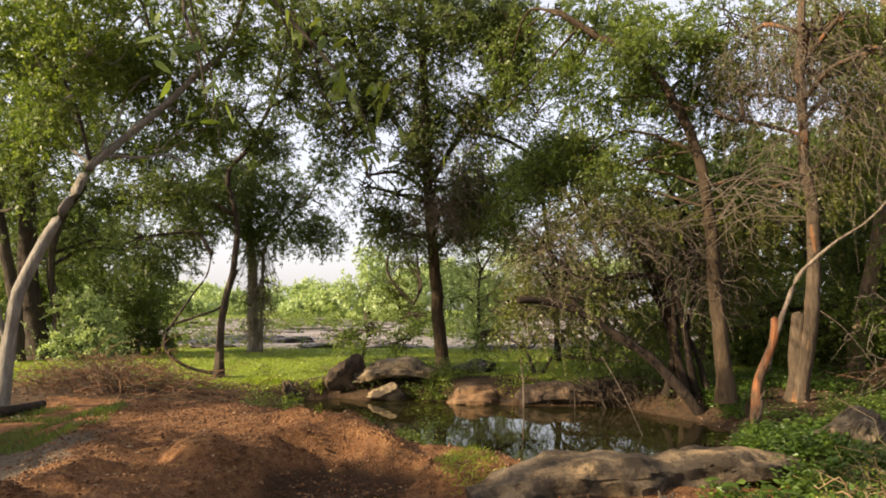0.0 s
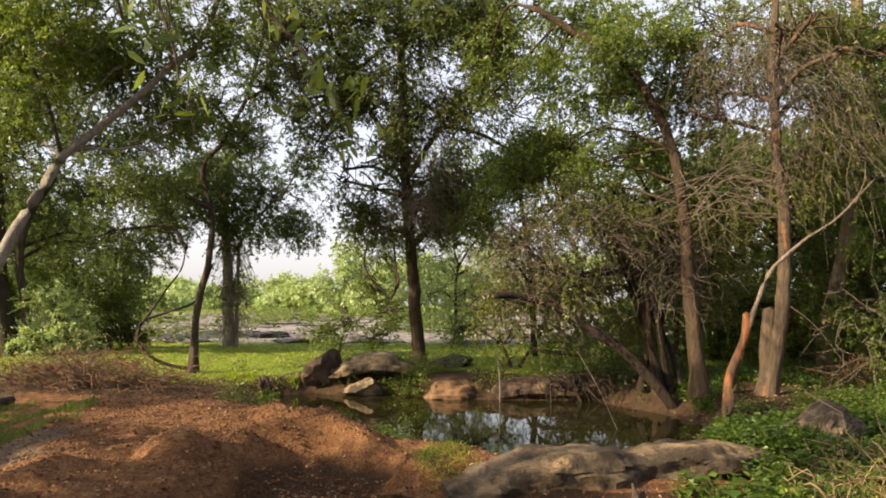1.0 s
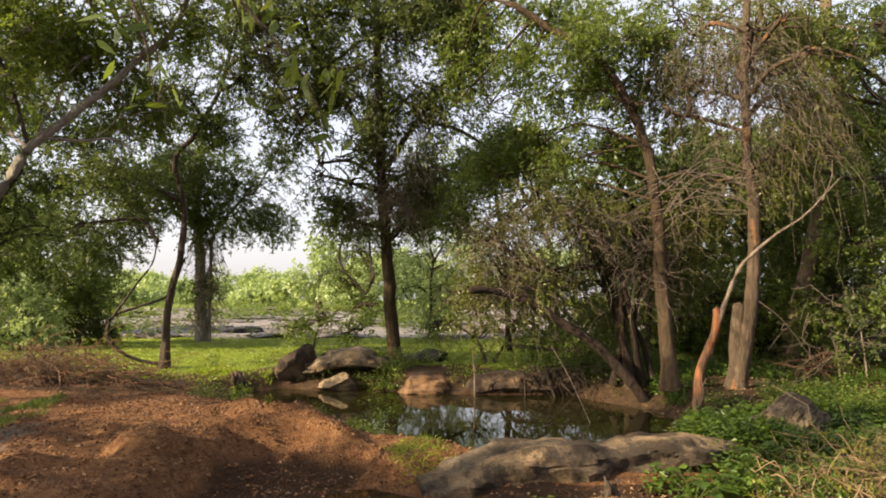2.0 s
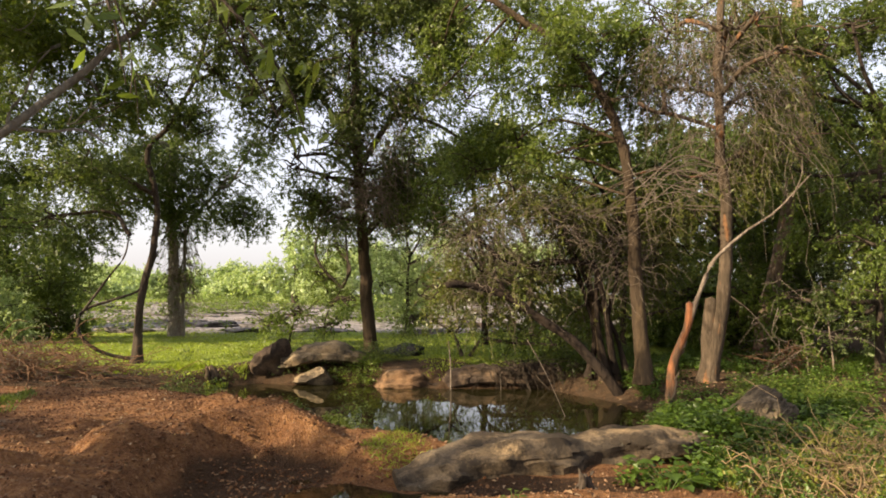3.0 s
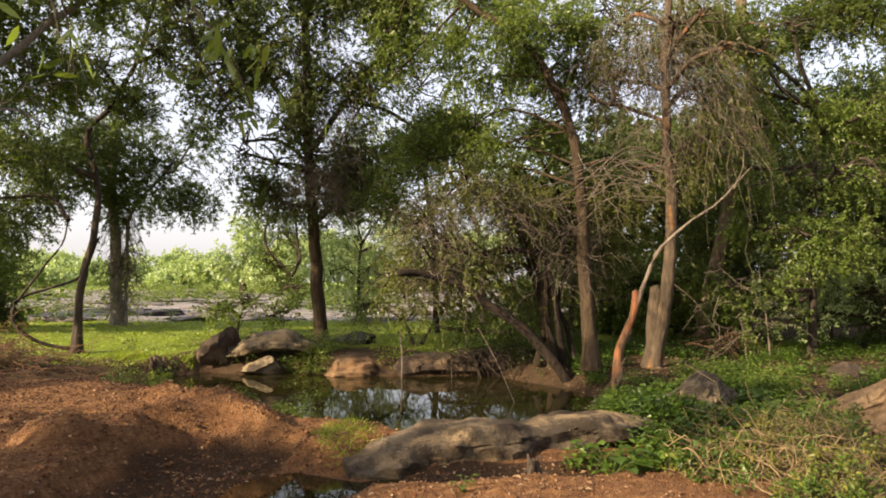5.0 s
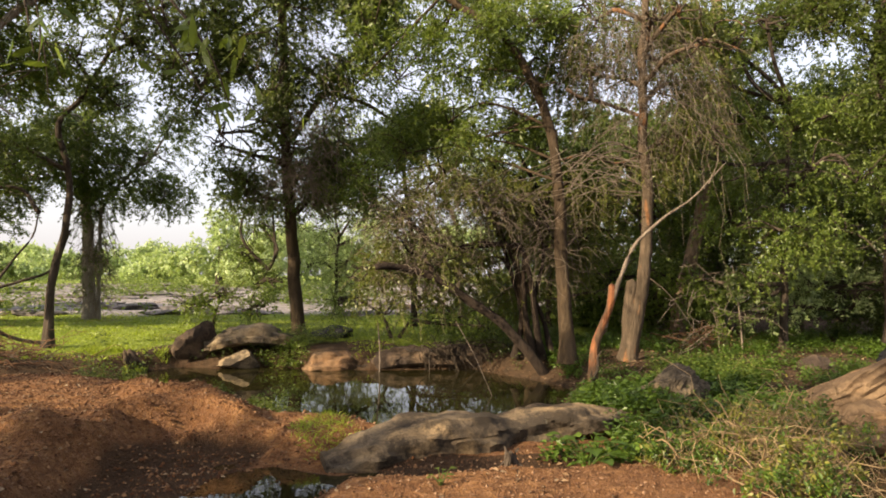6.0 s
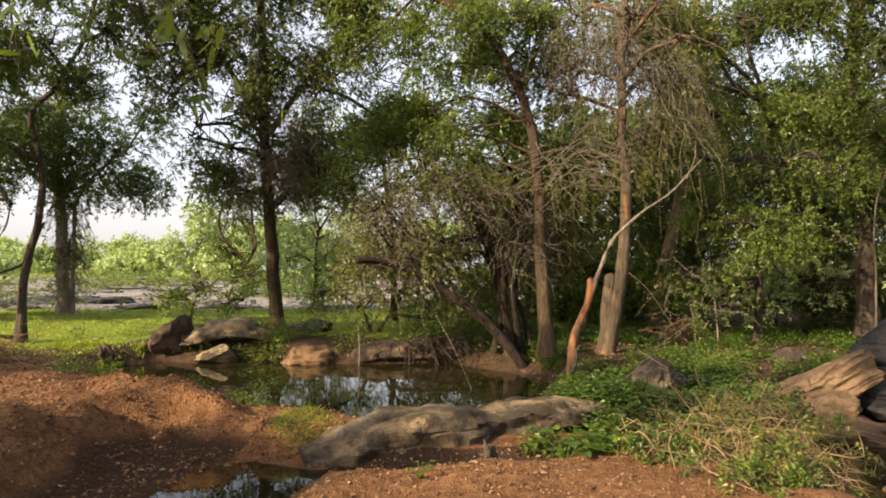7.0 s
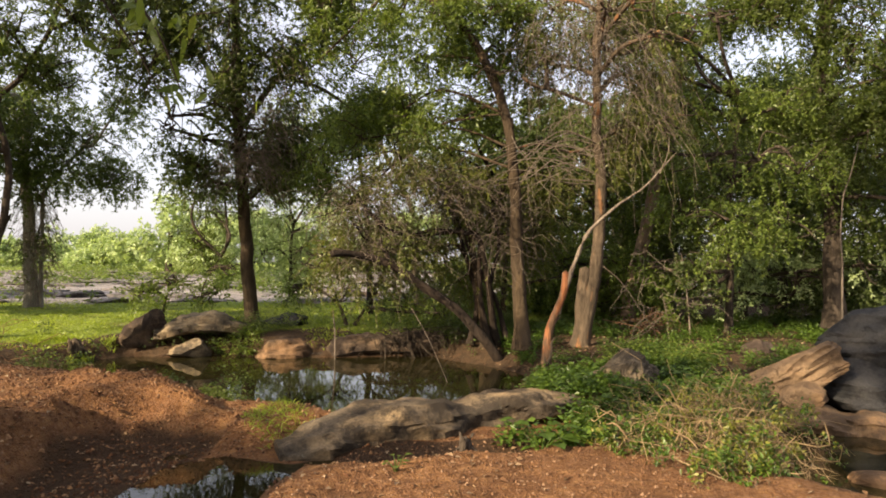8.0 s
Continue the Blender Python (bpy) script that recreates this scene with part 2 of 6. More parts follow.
def leaf_tris(base, d, n, L, W):
    """Small pointed leaves of a crown, one three-sided face each."""
    side = unit(np.cross(d, n))
    L, W = L[:, None], W[:, None]
    V = np.stack([base, base + d * L * 0.5 + side * W * 0.62, base + d * L - side * W * 0.3 - n * 0.1 * L], 1).reshape(-1, 3)
    return V, np.arange(len(V)).reshape(-1, 3)


def sprays(centre, radii, count, leaf, rng, droop=0.35, per=11, twig=0.45, gap=0.0, hollow=0.45):
    """Leafy twigs through one lobe of a crown: returns twig lines and the leaves' bases, ways and normals."""
    u = unit(rng.normal(size=(count, 3)))
    r = rng.uniform(hollow**3, 1, count) ** (1 / 3)
    p = np.asarray(centre) + u * r[:, None] * np.asarray(radii)
    if gap:
        keep = [noise.noise(Vector(q) * 1.25) + 0.5 * noise.noise(Vector(q) * 3.1) > gap - 0.55 for q in p]
        p, u = p[keep], u[keep]
    c = len(p)
    d = unit(u * 0.7 + rng.normal(size=(c, 3)) * 0.55 + np.array([0, 0, -droop]))
    k = 4
    s = np.linspace(0, 1, k)[None, :, None]
    ln = twig * rng.uniform(0.6, 1.3, c)[:, None, None]
    lines = p[:, None, :] + d[:, None, :] * s * ln + np.array([0, 0, -1.0]) * (s**2) * ln * droop * 0.7
    f = rng.uniform(0.05, 1.0, (c, per))
    seg = np.minimum((f * (k - 1)).astype(int), k - 2)
    w = (f * (k - 1) - seg)[..., None]
    idx = np.arange(c)[:, None]
    base = lines[idx, seg] * (1 - w) + lines[idx, seg + 1] * w
    along = unit(lines[idx, seg + 1] - lines[idx, seg])
    out = unit(along * 0.55 + rng.normal(size=base.shape) * 0.75 + np.array([0, 0, -0.25 * droop]))
    nrm = unit(rng.normal(size=base.shape) + np.array([-0.25, -0.15, 0.6]))
    return lines, base.reshape(-1, 3), out.reshape(-1, 3), nrm.reshape(-1, 3)


def crown(parent, lobes, leaf, mat, twig_mat, rng, density=1.0, droop=0.35, per=11, twig=0.45, gap=0.35, slim=0.5, fine=1.0, name="crown"):
    """The crown of a tree: leaves as one mesh, twigs as another. lobes: (x, y, z, across, high)."""
    LV, B, D, N = [], [], [], []
    for x, y, z, ra, rh in lobes:
        count = int(density * 335 * ra * (ra + rh) / (leaf / 0.08) ** 2)
        m = int(6 + 3 * min(ra, 3.0))
        for _ in range(m):
            o = unit(rng.normal(size=3)) * rng.uniform(0.25, 0.85)
            k = rng.uniform(0.34, 0.62)
            c = (x + o[0] * ra, y + o[1] * ra * 0.85, z + o[2] * rh)
            a, b, q, d = sprays(c, (ra * k, ra * k * 0.9, (0.6 * rh + 0.3 * ra) * k), int(count / m * rng.uniform(0.6, 1.5)), leaf, rng, droop, 2 * per, twig, gap, 0.0)
            LV.append(a), B.append(b), D.append(q), N.append(d)
    lines, B, D, N = np.vstack(LV), np.vstack(B), np.vstack(D), np.vstack(N)
    L = leaf * fine * rng.uniform(0.5, 1.25, len(B))
    V, F = leaf_tris(B, D, N, L, L * slim)
    tagged(quads(name, V, F, mat, parent), kind="stuff")
    pick = lines[::4]
    V, F = tubes(pick, np.broadcast_to(np.array([0.006, 0.005, 0.004, 0.002]), pick.shape[:2]) * (leaf / 0.08), 3)
    tagged(quads("twig_spray", V, F, twig_mat, parent), kind="stuff")


def boughs(parent, stems, lobes, mat, rng, r=0.035, sub=7):
    """Branches from the nearest stem into each lobe, forking inside it."""
    stem = np.vstack(stems)
    for x, y, z, ra, rh in lobes:
        c = np.array([x, y, z])
        cost = np.linalg.norm(stem - c, axis=1) + 0.5 * np.maximum(0, stem[:, 2] - z + 0.3)
        s = stem[np.argmin(cost)]
        if np.linalg.norm(s - c) > 0.3:
            mid = (s + c) / 2 + rng.normal(size=3) * 0.12 * np.linalg.norm(c - s) + np.array([0, 0, 0.1])
            limb("branch", [tuple(s), tuple(mid), tuple(c)], r * 1.3, r * 0.7, mat, parent, 7)
        k = 6
        t = np.linspace(0, 1, k)[None, :, None]
        ends = c + unit(rng.normal(size=(sub, 3))) * np.array([ra, ra, rh]) * 0.95
        start = c + rng.normal(size=(sub, 3)) * 0.05
        bend = rng.normal(size=(sub, 1, 3)) * 0.18 * ra
        lines = start[:, None] * (1 - t) + ends[:, None] * t + bend * np.sin(t * np.pi) + rng.normal(size=(sub, k, 3)) * 0.03 * ra
        V, F = tubes(lines, np.broadcast_to(np.linspace(r * 0.6, 0.006, k), (sub, k)), 5)
        tagged(quads("branch_spray", V, F, mat, parent, True), kind="stuff")


def thatch(name, starts, ways, length, r, mat, parent, rng, droop=0.5, k=7, curl=0.25):
    n = len(starts)
    t = np.linspace(0, 1, k)[None, :, None]
    ln = length * rng.uniform(0.5, 1.3, n)[:, None, None]
    w = unit(ways)[:, None, :]
    wob = np.cumsum(rng.normal(size=(n, k, 3)), 1) * curl * ln / k
    lines = starts[:, None] + w * t * ln + wob + np.array([0, 0, -1.0]) * t**2 * ln * droop
    V, F = tubes(lines, np.broadcast_to(np.linspace(r, r * 0.35, k), (n, k)), 4)
    return lines, tagged(quads(name, V, F, mat, parent, True), kind="stuff")


def empty(name, at, label, category, group=""):
    e = new(name)
    e.empty_display_size = 0.2
    e.location = at
    return tagged(e, label, category, group)


def settle(e):
    """Parts are built in world places; keep them there under their thing."""
    for o in e.children:
        o.matrix_parent_inverse = Matrix.Translation(e.location).inverted()


# ---------- the ground: one sheet ----------
POND = [(-3.0, 11.0), (-2.6, 11.5), (-2.0, 12.2), (-1.3, 11.95), (-0.6, 12.1), (0.2, 11.55), (1.2, 11.3), (2.9, 11.2), (3.25, 10.2),
        (3.7, 9.4), (3.7, 8.7), (3.2, 7.7), (2.8, 6.9), (2.2, 6.5), (1.0, 6.4), (0.4, 7.0), (-0.15, 7.9), (-0.6, 8.8), (-1.2, 9.7), (-2.4, 10.75)]
POOL = [(-0.95, 4.6), (-0.6, 5.5), (-0.2, 5.75), (0.3, 5.4), (0.6, 5.42), (0.72, 5.28), (0.5, 5.16), (0.25, 5.15), (0.0, 4.8),
        (-0.15, 4.3), (-0.8, 4.1)]
BROOK = [(4.1, 3.4), (4.0, 4.2), (4.7, 5.0), (5.4, 5.55), (6.6, 5.5), (8.0, 4.6), (7.0, 3.0)]
MOUND = [(-4.3, 9.2), (-2.1, 8.9), (-0.9, 7.3), (-0.45, 6.4), (-1.25, 6.2), (-1.75, 5.2), (-1.9, 3.6), (-3.0, 3.2), (-3.2, 5.6), (-4.1, 7.5)]

HOLLOW = [(-1.75, 3.8), (-1.75, 5.4), (-1.45, 6.35), (-0.75, 6.55), (-0.1, 6.2), (-0.2, 5.5), (-0.9, 4.4), (-0.8, 3.6)]


def signed(poly, x, y):
    """Distance to a polygon's outline, negative inside."""
    best, inside = np.full(x.shape, 1e9), np.zeros(x.shape, bool)
    for (ax, ay), (bx, by) in zip(poly, poly[1:] + poly[:1]):
        dx, dy = bx - ax, by - ay
        t = np.clip(((x - ax) * dx + (y - ay) * dy) / (dx * dx + dy * dy), 0, 1)
        best = np.minimum(best, np.hypot(x - ax - t * dx, y - ay - t * dy))
        cross = ((ay > y) != (by > y)) & (x < (bx - ax) * (y - ay) / (by - ay + 1e-12) + ax)
        inside ^= cross
    return np.where(inside, -best, best)


def step(a, b, v):
    t = np.clip((v - a) / (b - a), 0, 1)
    return t * t * (3 - 2 * t)


def ripple(x, y, s, seed=0.0):
    """Cheap rolling relief from crossed waves."""
    z = np.zeros_like(x)
    for i in range(5):
        a = seed + i * 1.9
        f = s * (1.0 + 0.7 * i)
        z = z + np.sin(x * f * math.cos(a) + y * f * math.sin(a) + 3.1 * i + 1.3 * np.sin(y * f * 0.6 + a)) / (1.3 + i)
    return z / 2.4


def height(x, y):
    x, y = np.asarray(x, float), np.asarray(y, float)
    wob = 0.10 * ripple(x, y, 2.3, 0.4) + 0.05 * ripple(x, y, 7.0, 1.1)
    pond, pool, brook, mound = (signed(p, x, y) + wob for p in (POND, POOL, BROOK, MOUND))
    z = 0.24 + 0.16 * step(10.5, 15, y) + 0.0 * x
    z = z + 0.10 * step(3.6, 6, x) * step(6.5, 9, y) + 0.05 * step(-4, -7, x)
    z = z - 0.10 * step(6.2, 4.8, y) * step(-0.6, 0.4, x)
    z = z + 0.15 * step(0.40, -0.2, mound) * step(10.2, 8.6, y + 0.25 * x + 0.6)
    soil = step(0.5, -0.3, mound) * step(-3.4, -2.5, x - 0.9 * step(6.3, 7.6, y))
    z = z + 0.042 * np.sin((0.8 * x + 0.55 * y) * 9.0 + 2.2 * ripple(x, y, 2.6, 0.5)) * soil * (0.4 + 0.6 * step(-0.2, 0.5, ripple(x, y, 1.9, 1.4)))
    z = z + soil * (0.13 * step(0.0, 0.5, ripple(x, y, 3.0, 2.6)) - 0.04 + 0.07 * np.abs(ripple(x, y, 6.5, 0.9)) + 0.03 * ripple(x, y, 15.0, 1.7))
    z = z - 0.22 * step(0.06, -0.24, signed(HOLLOW, x, y) + 0.6 * wob) * step(3.4, 4.4, y)
    z = z + 0.035 * ripple(x, y, 1.7, 2.0) + 0.034 * ripple(x, y, 6.0) * step(60, 8, np.hypot(x, y)) + 0.012 * ripple(x, y, 13.0, 0.7)
    z = z + 0.5 * step(24, 60, y) + 0.10 * ripple(x, y, 0.25, 1.0) * step(18, 40, np.hypot(x, y))
    z = z - 0.14 * step(1.25, 0.75, np.hypot((x - 1.7) / 1.9, (y - 5.55) / 0.6))
    bank = 0.35 + 1.35 * step(0.6, -0.2, x) * step(11.4, 10.4, y) * step(6.8, 8.0, y) + 0.35 * step(7.5, 9.5, y) * step(11.5, 10.0, y)
    z = z * step(-0.02, 1.0, pond / bank) - 0.42 * step(0.05, -0.9, pond)
    z = z * step(-0.02, 1.0, pool / 0.35) - 0.22 * step(0.05, -0.45, pool)
    z = z * step(-0.02, 1.0, brook / 0.4) - 0.25 * step(0.05, -0.5, brook)
    return z


def ground():
    n = 350
    u = np.linspace(-1, 1, n)
    gx = 0.3 + np.sinh(u * 7.1) * 1.6
    gy = 6.3 + np.sinh(u * 6.9) * 1.9
    X, Y = np.meshgrid(gx, gy)
    x, y = X.ravel(), Y.ravel()
    V = np.stack([x, y, height(x, y)], 1)
    i = (np.arange(n - 1)[:, None] * n + np.arange(n - 1)[None, :]).ravel()
    F = np.stack([i, i + 1, i + n + 1, i + n], 1)
    ob = quads("ground", V, F, GROUND_M, None, True)
    wob = 0.35 * ripple(x, y, 1.5, 0.9)
    pond, pool, brook = (signed(p, x, y) for p in (POND, POOL, BROOK))
    wet = np.minimum(np.minimum(pond, pool), brook)
    zones = {
        "gravel": step(0.6, -0.6, np.maximum(x - 2.9 - 0.6 * step(5, 3.5, y) + wob + 0.4 * ripple(x, y, 3.9, 1.6), y - 10.2 + wob) - 0.3 * step(5.2, 4.4, y)) * step(-5.2, -3.8, x + 0.25 * y - 1.0 + wob),
        "sand": step(-2.9, -3.7, x + wob * 0.9 + 0.5 * ripple(x, y, 3.7, 0.2)) * step(7.2, 6.2, y + wob) * step(2.6, 4.4, y + 1.5 * wob + 0.5 * ripple(x, y, 3.1, 1.0)),
        "turf": np.maximum(step(11.2, 12.6, y + wob - 0.9 * step(2.6, 2.0, np.abs(x + 0.4))) * step(23, 19, y + 2 * wob), 0.0) * step(6.5, 4.5, x - 0.12 * y + wob),
        "stone": step(19, 22, y + 2 * wob) * step(60, 45, y) * step(0.55, 0.2, ripple(x, y, 0.5, 2.2)),
        # last term darkens the hollow: damp soil, with its shade in the colour
        "mud_shade": np.maximum.reduce([step(0.12, -0.10, wet), 0.8 * step(1.1, 0.8, np.hypot((x - 1.35) / 1.2, (y - 5.3) / 0.32) + 0.2 * ripple(x, y, 4.0, 0.3)), 0.62 * step(0.10, -0.30, signed(HOLLOW, x, y) + 0.12 * ripple(x, y, 5.0, 2.0))]),
    }
    zones["gravel"] = np.maximum(zones["gravel"], step(3.6, 1.8, y + 1.6 * ripple(x, y, 0.8, 0.2) + 0.5 * ripple(x, y, 3.3, 1.9)) * step(9, 5, np.hypot(x, y) + 2.5 * ripple(x, y, 0.7, 2.4)))
    zones["turf"] = np.maximum(zones["turf"], step(45, 60, y))
    for name, v in zones.items():
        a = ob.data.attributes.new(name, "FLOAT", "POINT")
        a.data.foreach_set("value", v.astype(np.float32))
    return tagged(ob, "uneven red gravel soil with turf, muddy banks and a shade-darkened hollow", "ground", kind="structure")


ground()


def water():
    """Still water: one flat sheet that shows wherever the ground dips below it."""
    bm = bmesh.new()
    bmesh.ops.create_grid(bm, x_segments=24, y_segments=24, size=1.0)
    for v in bm.verts:
        v.co = Vector((2.5 + v.co.x * 6.0, 8.0 + v.co.y * 5.2, 0.0))
    ob = part("water", bm, WATER_M)
    return tagged(ob, "still brown-green pond water mirroring the trees", "water", kind="structure")


water()

# ---------- rocks ----------


def rock(label, at, size, turn, mat, seed, cuts=9, rough=0.10, detail=4, sink=0.06, tilt=(0, 0), under=0.0, peak=0.0, box=0.0):
    """A weathered boulder: a ball cut by planes, then roughened at two scales."""
    rng = random.Random(seed)
    bm = bmesh.new()
    bmesh.ops.create_icosphere(bm, subdivisions=detail, radius=1.0)
    planes = []
    for _ in range(cuts):
        n = Vector((rng.gauss(0, 1), rng.gauss(0, 1), rng.gauss(0, 0.8))).normalized()
        planes.append((n, rng.uniform(0.45, 0.82) if not box else rng.uniform(0.8, 1.12)))
    off = Vector((seed * 3.7, seed * 1.9, seed * 0.7))
    for v in bm.verts:
        p = v.co.copy()
        if box:
            p /= (abs(p.x) ** box + abs(p.y) ** box + abs(p.z) ** box) ** (1 / box)
        for n, d in planes:
            over = p.dot(n) - d
            if over > 0:
                p -= n * over
        w = rough * (noise.noise(p * 1.6 + off) + 0.5 * noise.noise(p * 4.3 + off) + 0.3 * noise.noise(p * 10 + off))
        shelf = noise.noise(Vector((p.x * 0.8, p.y * 0.8, p.z * 6.0)) + off)
        v.co = p * (1 + w) + Vector((p.x, p.y, 0)) * (0.03 if box else 0.07) * (1 if shelf > 0.05 else 0)
    lo = [min(v.co[i] for v in bm.verts) for i in range(3)]
    hi = [max(v.co[i] for v in bm.verts) for i in range(3)]
    for v in bm.verts:
        v.co = Vector([((v.co[i] - lo[i]) / (hi[i] - lo[i]) - 0.5) * size[i] for i in range(3)])
    for v in bm.verts:
        low = max(0.0, 0.15 - v.co.z / size[2])
        if peak:
            up = v.co.z / size[2] + 0.5
            v.co.x = v.co.x * (1 - peak * up) + 0.30 * peak * size[0] * up
            v.co.y *= 1 - 0.8 * peak * up
        if under and v.co.y < 0:
            v.co.y *= 1 - under * min(1.0, low * 2.2)
    for f in bm.faces:
        f.smooth = True
    ob = part("rock", bm, mat)
    ob.data.set_sharp_from_angle(angle=radians(32))
    ob.matrix_basis = pose(at[0], at[1], at[2] + size[2] / 2 - sink, tilt[0], tilt[1], turn)
    return tagged(ob, label, "rock")


def slab(label, a, b, top, foot, deep, mat, seed, under=0.45, scoops=()):
    """A long weathered slab from a to b; top, foot and deep are its heights and depths at even steps, scoops hollows in its face."""
    k, n = 110, 40
    rngs = Vector((seed * 3.3, seed * 1.7, seed))
    u = np.linspace(0, 1, k)
    ht, hf, dp = (spline([(0, 0, q) for q in col], k)[:, 2] for col in (top, foot, deep))
    d = (Vector(b) - Vector(a)).normalized()
    across = Vector((-d.y, d.x, 0))
    V = np.zeros((k, n, 3))
    for i in range(k):
        c = Vector(a).lerp(Vector(b), u[i]) + across * 0.10 * noise.noise(Vector((u[i] * 4, seed, 1)))
        mid, half = (ht[i] + hf[i]) / 2, (ht[i] - hf[i]) / 2
        for j in range(n):
            t = 2 * math.pi * j / n
            cx, cz = math.cos(t), math.sin(t)
            cx, cz = math.copysign(abs(cx) ** 0.5, cx), math.copysign(abs(cz) ** 0.6, cz)
            lowered = 0.0
            if cx < 0:
                lowered = 0.45 * max(0.0, -cx - 0.25) * (1 if cz > -0.3 else 0)
                cx += under * max(0.0, -0.45 - cz) * 2.0
            p = c + across * (cx * dp[i] / 2) + Vector((0, 0, mid + (cz - lowered) * half))
            if cx < 0.2:
                for su, sw, sd in scoops:
                    p += (across - Vector((0, 0, 0.4))) * sd * math.exp(-((u[i] - su) / sw) ** 2 - ((cz - 0.25) / 0.55) ** 2)
            q = Vector((p.x * 1.1, p.y * 2.0, p.z * 3.2)) + rngs
            big = abs(noise.noise(q)) - 0.25
            w = 0.12 * big + 0.07 * noise.noise(q * 2.7) + 0.022 * noise.noise(q * 7.0)
            crisp = 0.03 if noise.noise(Vector((p.x * 0.9, p.y * 1.5, p.z * 9)) + rngs) > 0.08 else 0.0
            p += across * (w + crisp) * (1 if cx > 0 else -1) + Vector((0, 0, (w * 0.8) if cz > -0.2 else 0))
            V[i, j] = p
    base = np.arange(k - 1)[:, None] * n
    j = np.arange(n)[None, :]
    j2 = (j + 1) % n
    F = np.stack([base + j, base + n + j, base + n + j2, base + j2], -1).reshape(-1, 4)
    m0 = k * n
    ends = np.vstack([np.repeat([V[0].mean(0)], n, 0), np.repeat([V[-1].mean(0)], n, 0)])
    jj = np.arange(n)
    jk = (jj + 1) % n
    F = np.vstack([F, np.stack([jj, jk, m0 + jk, m0 + jj], -1), np.stack([m0 - n + jk, m0 - n + jj, m0 + n + jj, m0 + n + jk], -1)])
    ob = quads("rock", np.vstack([V.reshape(-1, 3), ends]), F, mat, None, True)
    ob.data.set_sharp_from_angle(angle=radians(38))
    return tagged(ob, label, "rock")


slab("long grey-brown sandstone slab at the near pond edge", (0.2, 5.66, 0), (3.25, 6.2, 0),
     (0.10, 0.27, 0.35, 0.35, 0.31, 0.35, 0.34, 0.27), (-0.14, -0.13, -0.12, -0.07, -0.02, 0.04, 0.09, 0.10), (0.3, 0.5, 0.68, 0.7, 0.62, 0.6, 0.55, 0.35), ROCK_GREY, 3, 0.6, ((0.36, 0.07, 0.13), (0.20, 0.05, 0.06), (0.62, 0.10, 0.07)))
rock("dark brown leaning boulder on the far pond bank", (-1.76, 12.25, 0.1), (0.66, 0.55, 0.82), 20, ROCK_BROWN, 4, 8, 0.1, 4, 0.06, (0, 28))
slab("grey-tan sandstone slab lying across boulders", (-1.62, 12.35, 0), (-0.0, 12.5, 0), (0.40, 0.60, 0.70, 0.72, 0.62, 0.40), (0.22, 0.26, 0.30, 0.30, 0.25, 0.22), (0.5, 0.7, 0.75, 0.7, 0.6, 0.4), ROCK_SAND, 5, 0.9)
rock("dark propping stone under the sandstone slab", (-0.35, 12.55, 0.05), (0.8, 0.5, 0.34), 8, ROCK_BROWN, 17, 9)
rock("small rounded tan rock at the water", (-1.02, 11.95, 0.0), (0.72, 0.5, 0.38), 10, ROCK_SAND, 6, 12)
rock("blue-grey boulder in the grass", (0.64, 13.5, 0.2), (0.95, 0.7, 0.46), 15, ROCK_BLUE, 7, 9)
slab("sunlit layered tan rock at the far water line", (0.02, 11.76, 0), (1.12, 11.68, 0), (0.05, 0.24, 0.28, 0.24, 0.05), (-0.1, -0.1, -0.1, -0.1, -0.1), (0.25, 0.6, 0.65, 0.6, 0.25), ROCK_TAN, 8, 0.3)
slab("flat brown rock shelf along the far bank", (0.95, 11.75, 0), (3.55, 11.45, 0), (0.08, 0.28, 0.33, 0.34, 0.38, 0.36, 0.1), (-0.1, -0.1, 0.0, 0.0, 0.0, 0.0, 0.0), (0.3, 0.7, 0.9, 0.8, 0.85, 0.7, 0.3), ROCK_BROWN, 9, 0.4)
rock("jagged dark boulder with a pale lit face among herbs", (3.9, 6.5, 0.02), (0.9, 0.66, 0.56), -24, ROCK_SAND, 33, 10, 0.2, 5, 0.02, (10, -34), 0.0, 0.0, 6.0)
rock("large dark rounded boulder on top of a rock pile", (6.55, 5.55, 0.58), (1.55, 1.05, 0.62), -40, ROCK_BLUE, 11, 7, 0.12, 5, 0.02, (6, -9), 0.0, 0.15, 3.0)
rock("dark boulder under the rock pile", (6.42, 5.5, -0.02), (1.5, 0.95, 0.72), -44, ROCK_BLUE, 14, 8, 0.12, 5, 0.05, (0, 4), 0.0, 0.0, 4.0)
rock("sloping sunlit tan slab leaning on the rock pile", (5.5, 5.86, 0.16), (1.3, 0.75, 0.44), -42, ROCK_WARM, 18, 8, 0.12, 5, 0.0, (4, -31), 0.0, 0.0, 4.5)
rock("small wedge-shaped tan stone under the sloping slab", (5.36, 5.54, 0.06), (0.62, 0.4, 0.36), -40, ROCK_WARM, 19, 8, 0.12, 4, 0.02, (0, -22), 0.0, 0.3, 3.5)
slab("low flat tan rock shelf beside the brook", (4.95, 5.75, 0), (6.75, 4.35, 0), (0.10, 0.19, 0.17, 0.15, 0.13, 0.08), (-0.15, -0.12, -0.1, -0.1, -0.1, -0.1), (0.4, 0.6, 0.65, 0.6, 0.6, 0.4), ROCK_WARM, 13, 0.3)
rock("half sunk tan stone in the brook", (4.55, 3.8, -0.12), (0.6, 0.32, 0.2), -35, ROCK_TAN, 15, 7, 0.12, 4, 0.0, (0, 0), 0.0, 0.0, 3.0)
rock("dim grey boulder in the herbs", (6.95, 7.85, 0.2), (0.55, 0.4, 0.42), -30, ROCK_BROWN, 20, 9)



